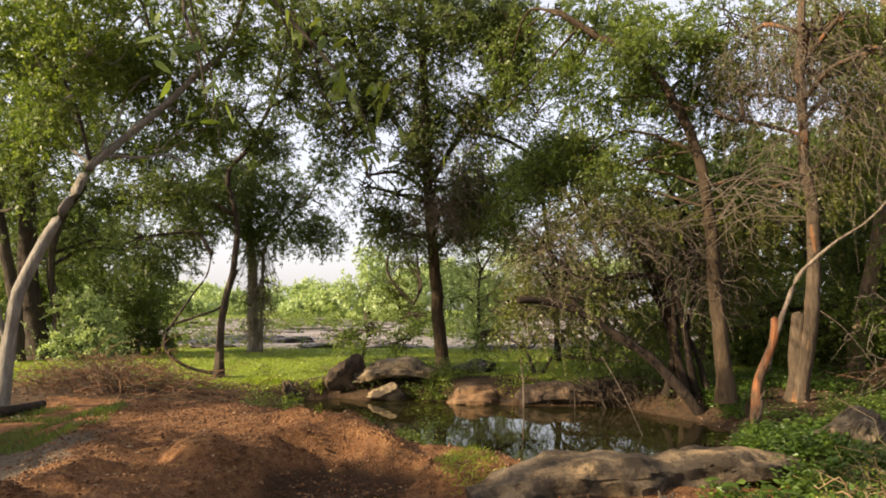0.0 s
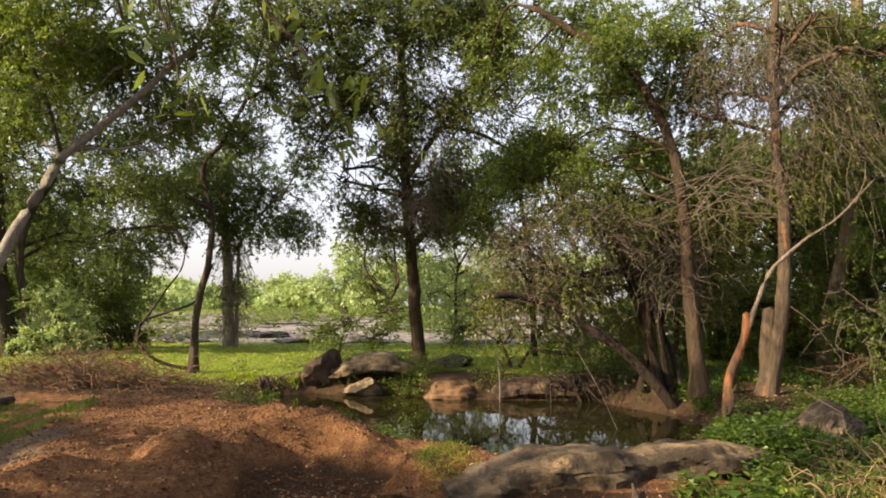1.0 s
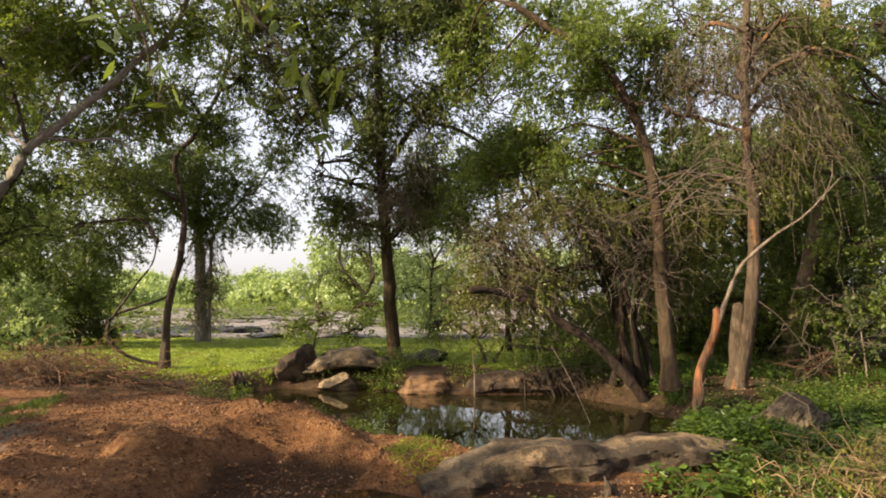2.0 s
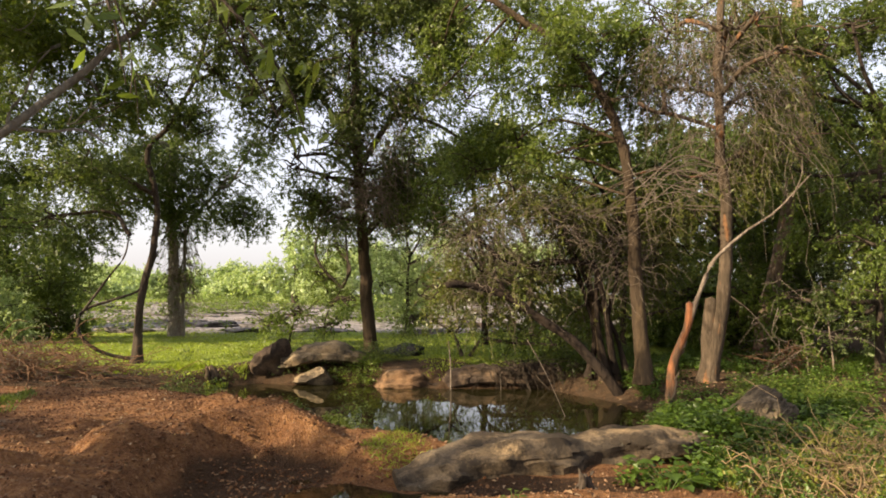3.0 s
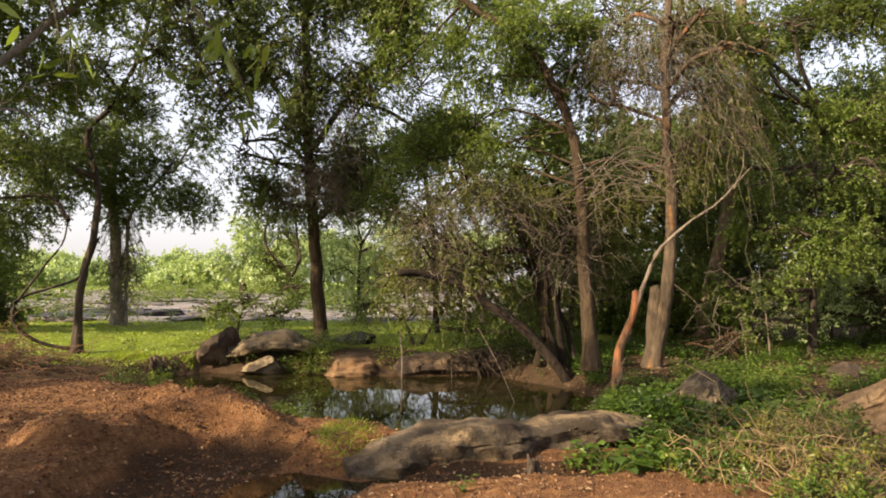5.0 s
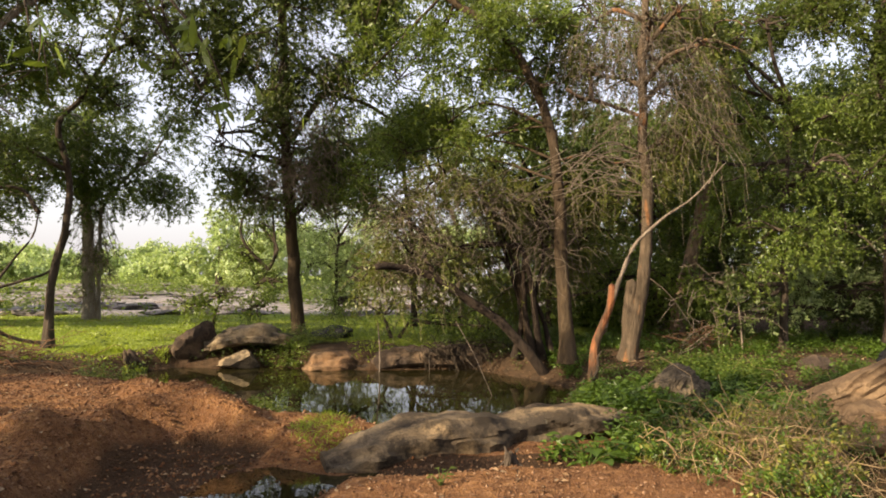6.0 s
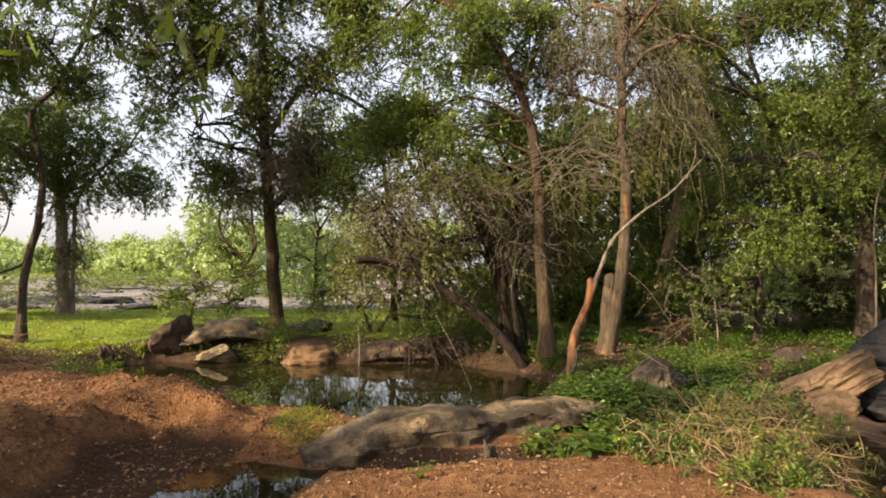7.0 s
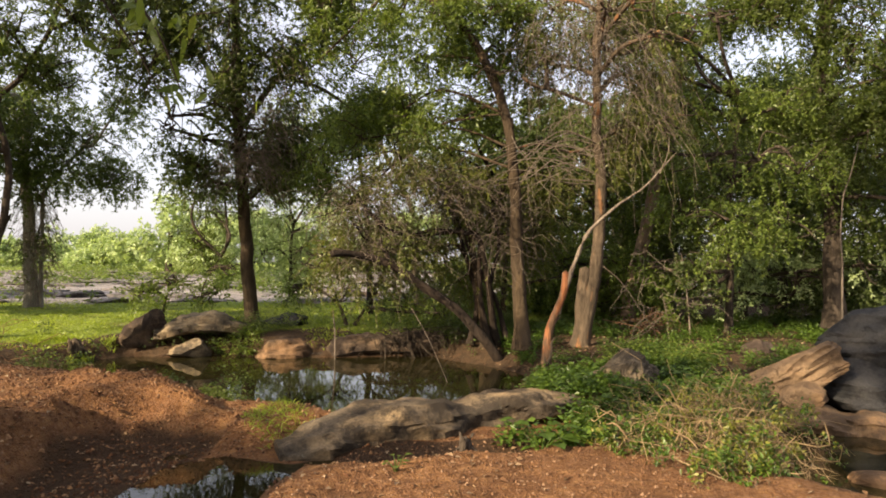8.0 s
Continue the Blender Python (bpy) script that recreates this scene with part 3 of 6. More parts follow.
# ---------- trees ----------


def tree(label, at, stems, lobes, leaf, leaf_mat, bark, seed, density=1.0, droop=0.35, gap=0.35, slim=0.5, twig_mat=None, r=0.035, per=11, twig=0.45, name="tree", category="tree", hang=(), hang_mat=None, knots=0.12, hang_r=0.0035):
    """stems: (points, lower radius, upper radius, root flare, name)."""
    rng = np.random.default_rng(seed)
    e = empty(name, at, label, category)
    lines = []
    for pts, r0, r1, flare, sname, *own in stems:
        lines.append(limb(sname, pts, r0, r1, own[0] if own else bark, e, 14, knots, flare)[1])
    for x, y, z, ra, rh, n, length, fall in hang:
        st = np.array([x, y, z]) + unit(rng.normal(size=(n, 3))) * rng.uniform(0, 1, (n, 1)) ** 0.5 * np.array([ra, ra * 0.7, rh])
        thatch("bare_twig_spray", st, rng.normal(size=(n, 3)) * np.array([1, 1, 0.4]), length, hang_r, hang_mat or TWIG_M, e, rng, fall, 8, 0.5)
    if lobes:
        boughs(e, [l[len(l) // 3:] for l in lines], lobes, bark, rng, r)
        crown(e, lobes, leaf, leaf_mat, twig_mat or TWIG_DARK, rng, density, droop, per, twig, gap, slim, 0.95)
    settle(e)
    return e



tree("slender grey-barked tree leaning over the gravel", (-5.95, 9.0, 0.3),
     [([(-5.95, 9.01, 0.2), (-5.91, 9.04, 0.53), (-5.86, 9.07, 1.51), (-5.77, 9.13, 1.97), (-5.63, 9.22, 2.44), (-5.47, 9.31, 2.82), (-5.19, 9.47, 3.54), (-4.95, 9.6, 3.9), (-4.42, 9.86, 4.53), (-3.88, 10.08, 5.23), (-3.46, 10.23, 5.7), (-3.23, 10.31, 6.44), (-3.16, 10.33, 7.17)], 0.105, 0.035, 0.07, "trunk"),
      ([(-5.0, 9.57, 3.84), (-4.94, 9.6, 3.86), (-4.54, 9.8, 3.87), (-4.18, 9.96, 3.95), (-3.87, 10.08, 3.75)], 0.034, 0.012, 0, "branch"),
      ([(-5.01, 9.57, 3.81), (-4.99, 9.58, 4.11), (-4.83, 9.66, 4.39), (-4.74, 9.7, 4.79), (-4.58, 9.78, 5.08)], 0.026, 0.010, 0, "branch"),
      ([(-5.1, 9.52, 3.63), (-5.36, 9.38, 4.6), (-5.56, 9.26, 5.06), (-5.8, 9.11, 5.25)], 0.03, 0.014, 0, "branch", BARK_DARK),
      ([(-3.46, 10.23, 5.7), (-3.86, 10.09, 5.92), (-4.24, 9.93, 5.77), (-4.5, 9.8, 5.9)], 0.022, 0.010, 0, "branch"),
      ([(-5.9, 9.05, 1.15), (-6.0, 9.0, 1.5), (-6.06, 8.98, 1.9)], 0.05, 0.03, 0, "stub"),
      ([(-1.87, 4.64, 4.01), (-1.81, 4.66, 3.68), (-1.71, 4.7, 3.4), (-1.67, 4.71, 3.15), (-1.69, 4.71, 2.94), (-1.83, 4.65, 2.8), (-1.97, 4.6, 2.72)], 0.008, 0.003, 0, "overhanging_bough", BARK_DARK),
      ([(-1.68, 4.71, 3.23), (-1.64, 4.72, 2.98), (-1.62, 4.73, 2.73)], 0.006, 0.002, 0, "overhanging_bough", BARK_DARK),
      ([(-3.2, 10.3, 6.6), (-2.3, 7.2, 6.2), (-1.6, 5.4, 4.9), (-1.3, 4.83, 4.02), (-1.13, 4.87, 3.6), (-0.96, 4.91, 3.3), (-0.79, 4.94, 3.05), (-0.58, 4.97, 2.66), (-0.53, 4.97, 2.44)], 0.013, 0.003, 0, "overhanging_bough", BARK_DARK),
      ([(-3.2, 10.3, 6.6), (-2.6, 8.0, 6.3), (-1.7, 5.6, 4.9), (-1.15, 4.3, 3.7), (-0.6, 4.0, 3.0), (-0.4, 3.95, 2.55)], 0.03, 0.003, 0, "overhanging_bough", BARK_DARK),
      ([(-2.6, 8.0, 6.3), (-2.2, 5.6, 4.9), (-1.75, 4.3, 3.7), (-1.5, 4.0, 3.1), (-1.42, 3.95, 2.8)], 0.025, 0.003, 0, "overhanging_bough", BARK_DARK)],
     [(-6.61, 10.25, 5.53, 1.56, 1.25), (-5.1, 10.42, 6.16, 1.48, 0.89), (-4.19, 10.6, 4.61, 0.97, 0.58), (-4.75, 8.8, 6.75, 1.88, 0.94), (-3.31, 9.65, 6.98, 1.3, 0.78), (-3.53, 10.42, 6.06, 0.75, 0.66), (-4.92, 10.72, 5.42, 0.91, 0.6), (-5.49, 9.07, 4.42, 0.54, 0.36), (-5.05, 9.2, 5.29, 0.54, 0.36), (-6.35, 9.9, 4.3, 0.75, 0.5)],
     0.09, LEAF_LIGHT, BARK_GREY, 21, 0.95, 0.15, 0.4, r=0.02)
tree("dark trunk wrapped in vines beside the brush", (-9.3, 15.5, 0.4),
     [([(-9.28, 15.42, 0.41), (-9.42, 15.34, 1.44), (-9.58, 15.24, 2.61), (-9.61, 15.22, 3.79), (-9.77, 15.12, 5.49)], 0.27, 0.15, 0.1, "trunk"),
      ([(-8.94, 15.39, 0.41), (-8.93, 15.4, 1.44), (-9.08, 15.31, 2.61), (-8.92, 15.4, 3.68), (-8.55, 15.61, 4.52)], 0.11, 0.06, 0.05, "stem"),
      ([(-9.39, 14.77, 0.46), (-9.46, 14.73, 1.7), (-9.72, 14.55, 3.19), (-9.99, 14.37, 4.67)], 0.15, 0.1, 0.05, "stem")],
     [(-9.82, 15.09, 4.42, 1.99, 1.38), (-9.19, 16.63, 3.7, 1.78, 0.97), (-8.57, 18.07, 3.26, 1.53, 0.85), (-10, 16.15, 2.95, 1.62, 0.97), (-10.62, 14.53, 4.83, 1.23, 0.92), (-8.75, 15.15, 5.77, 1.49, 1.04), (-9.68, 14.58, 5.48, 1.34, 0.89), (-9.35, 14.79, 6.33, 1.34, 0.89), (-9.42, 14.75, 7.92, 1.79, 1.04), (-7.98, 15.58, 7.28, 1.04, 0.89), (-6.46, 16.26, 7.24, 0.89, 0.75), (-6.88, 16.09, 8.79, 1.19, 0.89), (-7.84, 18.94, 3.02, 1.22, 0.79), (-7.51, 11.82, 4.12, 0.95, 0.67), (-7.51, 12.98, 5.35, 0.9, 0.63), (-7.49, 11.83, 5.6, 0.95, 0.67), (-7.12, 13.2, 6.54, 0.9, 0.63)],
     0.10, LEAF_MID, BARK_DARK, 22, 0.42, 0.15, 0.45)
tree("thin dark tree at the meadow with a looping low bough", (-4.24, 12.7, 0.3),
     [([(-4.25, 12.71, 0.32), (-4.2, 12.73, 1.47), (-4.03, 12.78, 2.45), (-4, 12.79, 3.22), (-4.17, 12.73, 4.21), (-3.83, 12.84, 4.79), (-3.44, 12.95, 5.74), (-3.25, 13, 6.7), (-3.05, 13.05, 8.03)], 0.075, 0.03, 0.05, "trunk"),
      ([(-4.27, 12.7, 0.38), (-4.79, 12.52, 0.53), (-5.11, 12.39, 0.85), (-5.08, 12.4, 1.26), (-4.63, 12.58, 1.47), (-4.2, 12.72, 1.68), (-3.97, 12.8, 2.34)], 0.035, 0.02, 0, "bough"),
      ([(-5.04, 12.31, 1.27), (-4.74, 12.43, 1.79), (-4.47, 12.52, 2.21), (-4.39, 12.55, 2.65)], 0.025, 0.012, 0, "branch")],
     [(-3.77, 12.44, 6.82, 1, 0.89), (-2.95, 12.66, 7.37, 1, 0.66), (-3.99, 12.58, 5.4, 0.68, 0.56), (-3.03, 12.64, 5.76, 0.66, 0.55), (-2.47, 12.56, 6.41, 0.55, 0.65), (-3.53, 12.93, 4.93, 0.69, 0.34), (-5.24, 12.55, 3.73, 0.93, 0.46), (-5.74, 12.55, 2.97, 0.59, 0.35)],
     0.085, LEAF_MID, BARK_DARK, 23, 0.8, 0.15, 0.5)
tree("vine-clad tree with a dense dark crown", (-5.3, 18.8, 0.38),
     [([(-5.29, 18.77, 0.27), (-5.35, 18.75, 1.72), (-5.42, 18.73, 2.84), (-5.53, 18.7, 4.29), (-5.41, 18.73, 5.6)], 0.17, 0.1, 0.1, "trunk"),
      ([(-5.09, 18.72, 0.31), (-5.07, 18.72, 1.72), (-5.04, 18.74, 3.32), (-4.3, 18.92, 4.48)], 0.05, 0.04, 0.05, "stem")],
     [(-5.27, 18.26, 5.18, 1.46, 0.97), (-3.91, 18.59, 4.76, 1.21, 0.97), (-6.24, 17.95, 4.33, 1.3, 0.89), (-4.87, 18.67, 3.96, 1.4, 0.74), (-3.43, 18.69, 3.8, 0.73, 0.49), (-7.08, 18.17, 3.74, 1, 0.66), (-5.3, 18.66, 2.04, 0.36, 1.16), (-5.48, 18.61, 3.31, 0.66, 0.66), (-7.36, 15.32, 5.21, 1.01, 0.71), (-6.23, 15.82, 5.51, 0.87, 0.61), (-6.94, 16.61, 4.64, 0.92, 0.64), (-7.93, 16.16, 4.41, 0.84, 0.59), (-5.68, 17.08, 5.25, 0.69, 0.48), (-4.6, 17.4, 6.24, 0.69, 0.48), (-3.2, 17.68, 5.5, 0.45, 0.3)],
     0.10, LEAF_MID, BARK_GREY, 24, 0.75, 0.25, 0.36,
     hang=[(-5.2, 18.65, 3.4, 0.3, 0.9, 130, 0.55, 1.4), (-5.2, 18.65, 2.2, 0.28, 0.8, 120, 0.5, 1.4), (-5.2, 18.65, 1.2, 0.32, 0.6, 90, 0.45, 1.2)], hang_mat=TWIG_M, hang_r=0.008)
tree("tall straight tree behind the far rocks", (0.0, 14.0, 0.35),
     [([(0.01, 14, 0.22), (-0.07, 14, 1.22), (-0.19, 14, 2.41), (-0.26, 14, 3.37), (-0.35, 14, 4.59), (-0.42, 13.99, 7.09), (-0.48, 13.99, 8.36), (-0.55, 13.99, 9.66)], 0.15, 0.07, 0.08, "trunk"),
      ([(-0.33, 14, 4.22), (0.43, 13.66, 5.36), (1.12, 13.29, 6.21), (1.33, 12.93, 7.38)], 0.07, 0.03, 0, "branch"),
      ([(-0.33, 14, 4.59), (-1.12, 13.62, 5.71), (-1.79, 13.21, 6.9), (-1.98, 12.85, 7.81)], 0.06, 0.03, 0, "branch")],
     [(-2.05, 12.63, 7.01, 0.98, 0.87), (-0.96, 12.96, 7.27, 1.22, 0.89), (0.42, 13.19, 7.25, 1.24, 0.9), (-0.27, 12.7, 5.78, 1.19, 0.87), (-1.4, 12.92, 5.85, 0.89, 0.78), (1, 13.36, 5.76, 0.91, 0.8), (-0.71, 12.88, 4.46, 0.88, 0.66), (0.56, 13.99, 4.34, 0.84, 0.72), (-1.54, 13.31, 4.33, 0.51, 0.51), (1.96, 12.85, 4.51, 0.94, 0.44), (-1.13, 13.95, 3.36, 0.66, 0.54), (0.44, 14.29, 3.16, 0.61, 0.61), (-0.28, 13, 8.85, 2.22, 0.78), (-2.31, 12.39, 5.45, 0.59, 0.64), (-1.81, 12.67, 4.98, 0.55, 0.55), (1.35, 13.53, 3.9, 0.7, 0.58), (1.5, 13.92, 3.12, 0.48, 0.36), (-2.65, 12.32, 6.88, 0.75, 0.75), (1.65, 12.89, 6.19, 0.66, 0.66), (-0.16, 13.6, 3.61, 0.81, 0.52), (-0.98, 13.56, 3.96, 0.7, 0.52), (0.78, 13.68, 3.68, 0.7, 0.53), (-0.32, 12.5, 6.61, 0.64, 0.75), (-0.37, 12.59, 5.07, 0.64, 0.64), (-0.21, 12.9, 4.13, 0.6, 0.55), (1.03, 13.56, 7.66, 0.93, 0.7), (1.62, 13.5, 7.02, 0.7, 0.58), (0.28, 12.20, 7.16, 0.57, 0.43), (0.92, 12.17, 6.70, 0.62, 0.47), (1.56, 12.10, 7.06, 0.62, 0.47), (1.03, 12.16, 7.25, 0.52, 0.39), (2.14, 12.01, 7.24, 0.47, 0.35), (-1.69, 13.49, 5.68, 0.52, 0.42), (-2.03, 13.45, 4.89, 0.37, 0.30), (-1.56, 13.51, 4.13, 0.37, 0.30), (-1.10, 13.56, 3.49, 0.42, 0.33), (-2.32, 13.40, 5.59, 0.42, 0.33), (-2.62, 13.35, 6.29, 0.46, 0.37), (-2.97, 13.27, 6.92, 0.52, 0.42), (-1.59, 13.51, 6.65, 0.58, 0.46)],
     0.09, LEAF_MID, BARK_TAN, 25, 0.75, 0.25, 0.42, hang=[(*a, 150, 0.9, 0.9) for a in [(-0.03, 12.8, 5.65, 0.65, 0.87), (0.19, 12.7, 4.37, 0.6, 0.87), (-0.11, 12.8, 3.53, 0.49, 0.44)]], hang_r=0.0045)
tree("tan-barked tree at the pond bend with high boughs", (4.07, 9.7, 0.3),
     [([(4.08, 9.68, 0.27), (4.03, 9.7, 1.17), (3.97, 9.72, 2.16), (3.96, 9.73, 2.83), (3.89, 9.75, 3.6), (3.69, 9.83, 4.39), (3.21, 10, 5.34), (2.48, 10.2, 5.92), (1.88, 10.33, 6.4)], 0.12, 0.05, 0.06, "trunk")],
     [(3.28, 10.81, 5.35, 1.16, 0.67), (2.22, 11.18, 5.88, 0.87, 0.68), (2.61, 10.69, 6.47, 1.13, 0.56), (3.71, 10.36, 5.94, 1.03, 0.66), (3.6, 10.71, 4.45, 0.87, 0.43), (1.69, 11.68, 5.13, 0.6, 0.5), (2.68, 10.46, 3.83, 0.55, 0.28), (1.43, 11.91, 6.7, 0.61, 0.61), (2.21, 11.79, 4.53, 0.61, 0.41), (4.14, 10.62, 5.19, 0.68, 0.58), (1.21, 11.94, 5.96, 0.72, 0.61), (1.73, 11.37, 3.73, 0.78, 0.44), (1.03, 12.46, 3.39, 0.53, 0.48), (2.45, 11.03, 4.25, 0.67, 0.43), (0.63, 12.98, 4.95, 0.66, 0.66), (3.37, 9.52, 4.56, 0.52, 0.34), (2.73, 9.83, 5.5, 0.7, 0.39), (2.48, 10.3, 4.9, 0.54, 0.36), (4.65, 10.41, 6.25, 0.78, 0.58), (4.17, 10.39, 5.77, 0.57, 0.48)],
     0.08, LEAF_LIGHT, BARK_TAN, 26, 0.8, 0.3, 0.5, r=0.02)
HANG_A = [(*a, n, ln, fall) for a, n, ln, fall in zip([(4.79, 9.12, 5.51, 0.7, 0.53), (5.31, 8.94, 4.94, 0.8, 0.71), (4.34, 9.23, 4.89, 0.61, 0.52), (4.91, 9.17, 4.12, 0.71, 0.53), (5.68, 8.95, 4.46, 0.63, 0.72), (3.86, 9.01, 3.21, 0.67, 0.25), (4.4, 8.87, 3.11, 0.59, 0.25)], (60, 75, 50, 60, 65, 16, 16), (0.9, 0.9, 0.8, 0.8, 0.9, 1.1, 1.1), (1.1, 1.1, 1.0, 1.0, 1.1, 0.3, 0.5))]
HANG_A += [(5.75, 8.9, 1.5, 0.5, 0.5, 9, 1.0, 0.4), (6.1, 8.6, 1.1, 0.5, 0.4, 8, 0.9, 0.3)]
tree("peeling pale tree with rust patches", (5.0, 9.55, 0.3),
     [([(5.01, 9.57, 0.29), (5.18, 9.48, 1.18), (5.26, 9.43, 1.98), (5.3, 9.41, 2.79), (5.25, 9.44, 3.53), (5.24, 9.44, 4.45), (5.24, 9.44, 5.3), (5.3, 9.41, 6.15), (5.36, 9.37, 6.91)], 0.118, 0.045, 0.06, "trunk"),
      ([(5.02, 9.56, 0.29), (5.03, 9.56, 0.86), (5.08, 9.53, 1.53)], 0.12, 0.09, 0.05, "stub"),
      ([(5.25, 9.44, 3.53), (4.79, 9.46, 3.37), (4.17, 9.53, 3.47), (3.51, 9.58, 3.18)], 0.025, 0.01, 0, "branch"),
      ([(5.23, 9.45, 4.12), (4.58, 9.63, 4.38), (4.28, 9.62, 4.4), (4.02, 9.59, 4.51)], 0.03, 0.03, 0, "broken_branch"),
      ([(5.3, 9.38, 1.59), (5.36, 8.91, 1.34), (5.43, 8.4, 0.86), (5.48, 8.13, 0.57)], 0.008, 0.003, 0, "bare_branch", BARK_DARK),
      ([(5.07, 9.48, 3.57), (4.69, 9.43, 3.57), (4.31, 9.37, 3.32), (3.94, 9.3, 2.89)], 0.009, 0.004, 0, "bare_branch", TWIG_M),
      ([(5.09, 9.47, 3.09), (4.41, 9.57, 3.27), (3.73, 9.62, 3.17), (3.05, 9.63, 3.03)], 0.010, 0.004, 0, "bare_branch", TWIG_M),
      ([(5.22, 9.4, 2.88), (4.58, 9.49, 3.15), (3.93, 9.54, 2.94), (3.28, 9.55, 2.85)], 0.006, 0.004, 0, "bare_branch", TWIG_M),
      ([(5.28, 9.37, 3.5), (4.62, 9.46, 3.69), (3.97, 9.52, 3.2), (3.32, 9.54, 2.68)], 0.011, 0.004, 0, "bare_branch", TWIG_M),
      ([(5.06, 9.48, 3.12), (4.5, 9.52, 3.53), (3.94, 9.53, 3.42), (3.39, 9.51, 3.24)], 0.007, 0.004, 0, "bare_branch", TWIG_M),
      ([(5.2, 9.41, 3.5), (4.75, 9.4, 3.55), (4.3, 9.38, 3.35), (3.86, 9.33, 2.8)], 0.010, 0.004, 0, "bare_branch", TWIG_M),
      ([(5.21, 9.4, 3.01), (4.63, 9.46, 3.3), (4.04, 9.49, 2.91), (3.47, 9.49, 2.78)], 0.011, 0.004, 0, "bare_branch", TWIG_M),
      ([(5.14, 9.44, 3.33), (4.46, 9.54, 3.42), (3.78, 9.6, 3.29), (3.1, 9.61, 2.82)], 0.008, 0.004, 0, "bare_branch", TWIG_M),
      ([(5.18, 9.42, 3.41), (4.68, 9.43, 3.45), (4.19, 9.43, 3.47), (3.7, 9.4, 3.16)], 0.011, 0.004, 0, "bare_branch", TWIG_M),
      ([(5.18, 9.42, 2.92), (4.52, 9.52, 2.96), (3.84, 9.57, 3.06), (3.18, 9.59, 2.71)], 0.010, 0.004, 0, "bare_branch", TWIG_M),
      ([(5.19, 9.41, 2.87), (4.77, 9.39, 2.87), (4.34, 9.36, 2.9), (3.92, 9.31, 2.75)], 0.007, 0.004, 0, "bare_branch", TWIG_M),
      ([(5.1, 9.47, 3.59), (4.73, 9.41, 3.66), (4.37, 9.35, 3.51), (4.01, 9.27, 3.21)], 0.011, 0.004, 0, "bare_branch", TWIG_M)],
     [(4.9, 10.18, 5.96, 0.96, 0.67), (5.82, 9.92, 5.85, 1.08, 0.78), (6.43, 9.54, 5.43, 0.78, 0.88), (6.14, 9.84, 4.57, 0.69, 0.69), (5.15, 10.06, 4.91, 0.67, 0.58), (6.15, 9.12, 3.87, 0.75, 0.66), (5.24, 8.52, 5.41, 0.38, 0.29), (5.54, 8.33, 4.94, 0.38, 0.29), (4.95, 8.69, 5.32, 0.30, 0.22), (4.61, 10.21, 5.14, 0.67, 0.57), (5.78, 9.59, 3.65, 0.57, 0.38)],
     0.065, LEAF_OLIVE, BARK_PEEL, 27, 0.6, 0.9, 0.5, twig_mat=TWIG_M,
     hang=HANG_A, hang_r=0.005)
tree("broken rust-red snag with a pale bare bough", (3.43, 7.45, 0.15),
     [([(3.43, 7.45, 0.1), (3.47, 7.43, 0.66), (3.54, 7.4, 0.97), (3.61, 7.36, 1.25), (3.63, 7.35, 1.5)], 0.052, 0.042, 0.03, "trunk"),
      ([(3.36, 7.3, 0.02), (3.38, 7.36, 0.3), (3.5, 7.37, 0.55), (3.46, 7.42, 0.75), (3.58, 7.36, 0.95)], 0.016, 0.008, 0.01, "vine", BARK_DARK),
      ([(3.3, 7.2, 0.02), (3.4, 7.34, 0.25), (3.42, 7.4, 0.5), (3.52, 7.36, 0.7)], 0.02, 0.008, 0.01, "vine", BARK_DARK),
      ([(3.57, 7.38, 1.0), (3.62, 7.35, 1.28), (3.69, 7.32, 1.5), (3.79, 7.28, 1.73), (3.89, 7.22, 2.01), (4.17, 7.06, 2.3), (4.45, 6.89, 2.52), (4.74, 6.69, 2.89)], 0.042, 0.007, 0, "bough", TWIG_M),
      ([(4.6, 6.8, 2.68), (4.66, 6.72, 2.9), (4.66, 6.7, 3.1)], 0.008, 0.003, 0, "bough", TWIG_M)],
     [], 0.06, LEAF_OLIVE, BARK_RED, 28, knots=0.3, name="snag", category="dead tree")
tree("stout bare-trunked tree at the forest edge", (10.15, 9.64, 0.35),
     [([(10.17, 9.63, 0.49), (10.13, 9.66, 1.83), (10.12, 9.67, 2.86), (10.08, 9.71, 3.69), (10.04, 9.76, 5.47), (10.09, 9.71, 6.51), (10.14, 9.66, 7.55)], 0.17, 0.10, 0.09, "trunk"),
      ([(10.07, 9.73, 5.36), (9.76, 9.8, 5.88), (9.45, 9.87, 6.18), (9, 10.07, 6.52)], 0.05, 0.03, 0, "branch")],
     [(10.13, 9.07, 5.67, 1.04, 1.04), (10.24, 8.95, 3.97, 1.04, 0.93), (9.27, 9.68, 6.2, 1.03, 0.46), (8.95, 10.76, 6.56, 1.07, 0.48), (10.4, 8.45, 4.83, 1.14, 1.71), (10.83, 9.49, 2.55, 0.74, 0.86), (8.13, 11.4, 6.47, 0.95, 0.72), (9.64, 9.3, 7.21, 2.06, 0.69), (9.68, 9.41, 4.73, 0.46, 0.58), (9.84, 9.39, 3.83, 0.35, 0.46), (10.35, 8.0, 4.16, 0.67, 0.47), (10.4, 7.95, 3.2, 0.67, 0.47), (10.42, 7.92, 2.27, 0.67, 0.47)],
     0.085, LEAF_DARK, BARK_DARK, 29, 0.85, 0.2, 0.35)
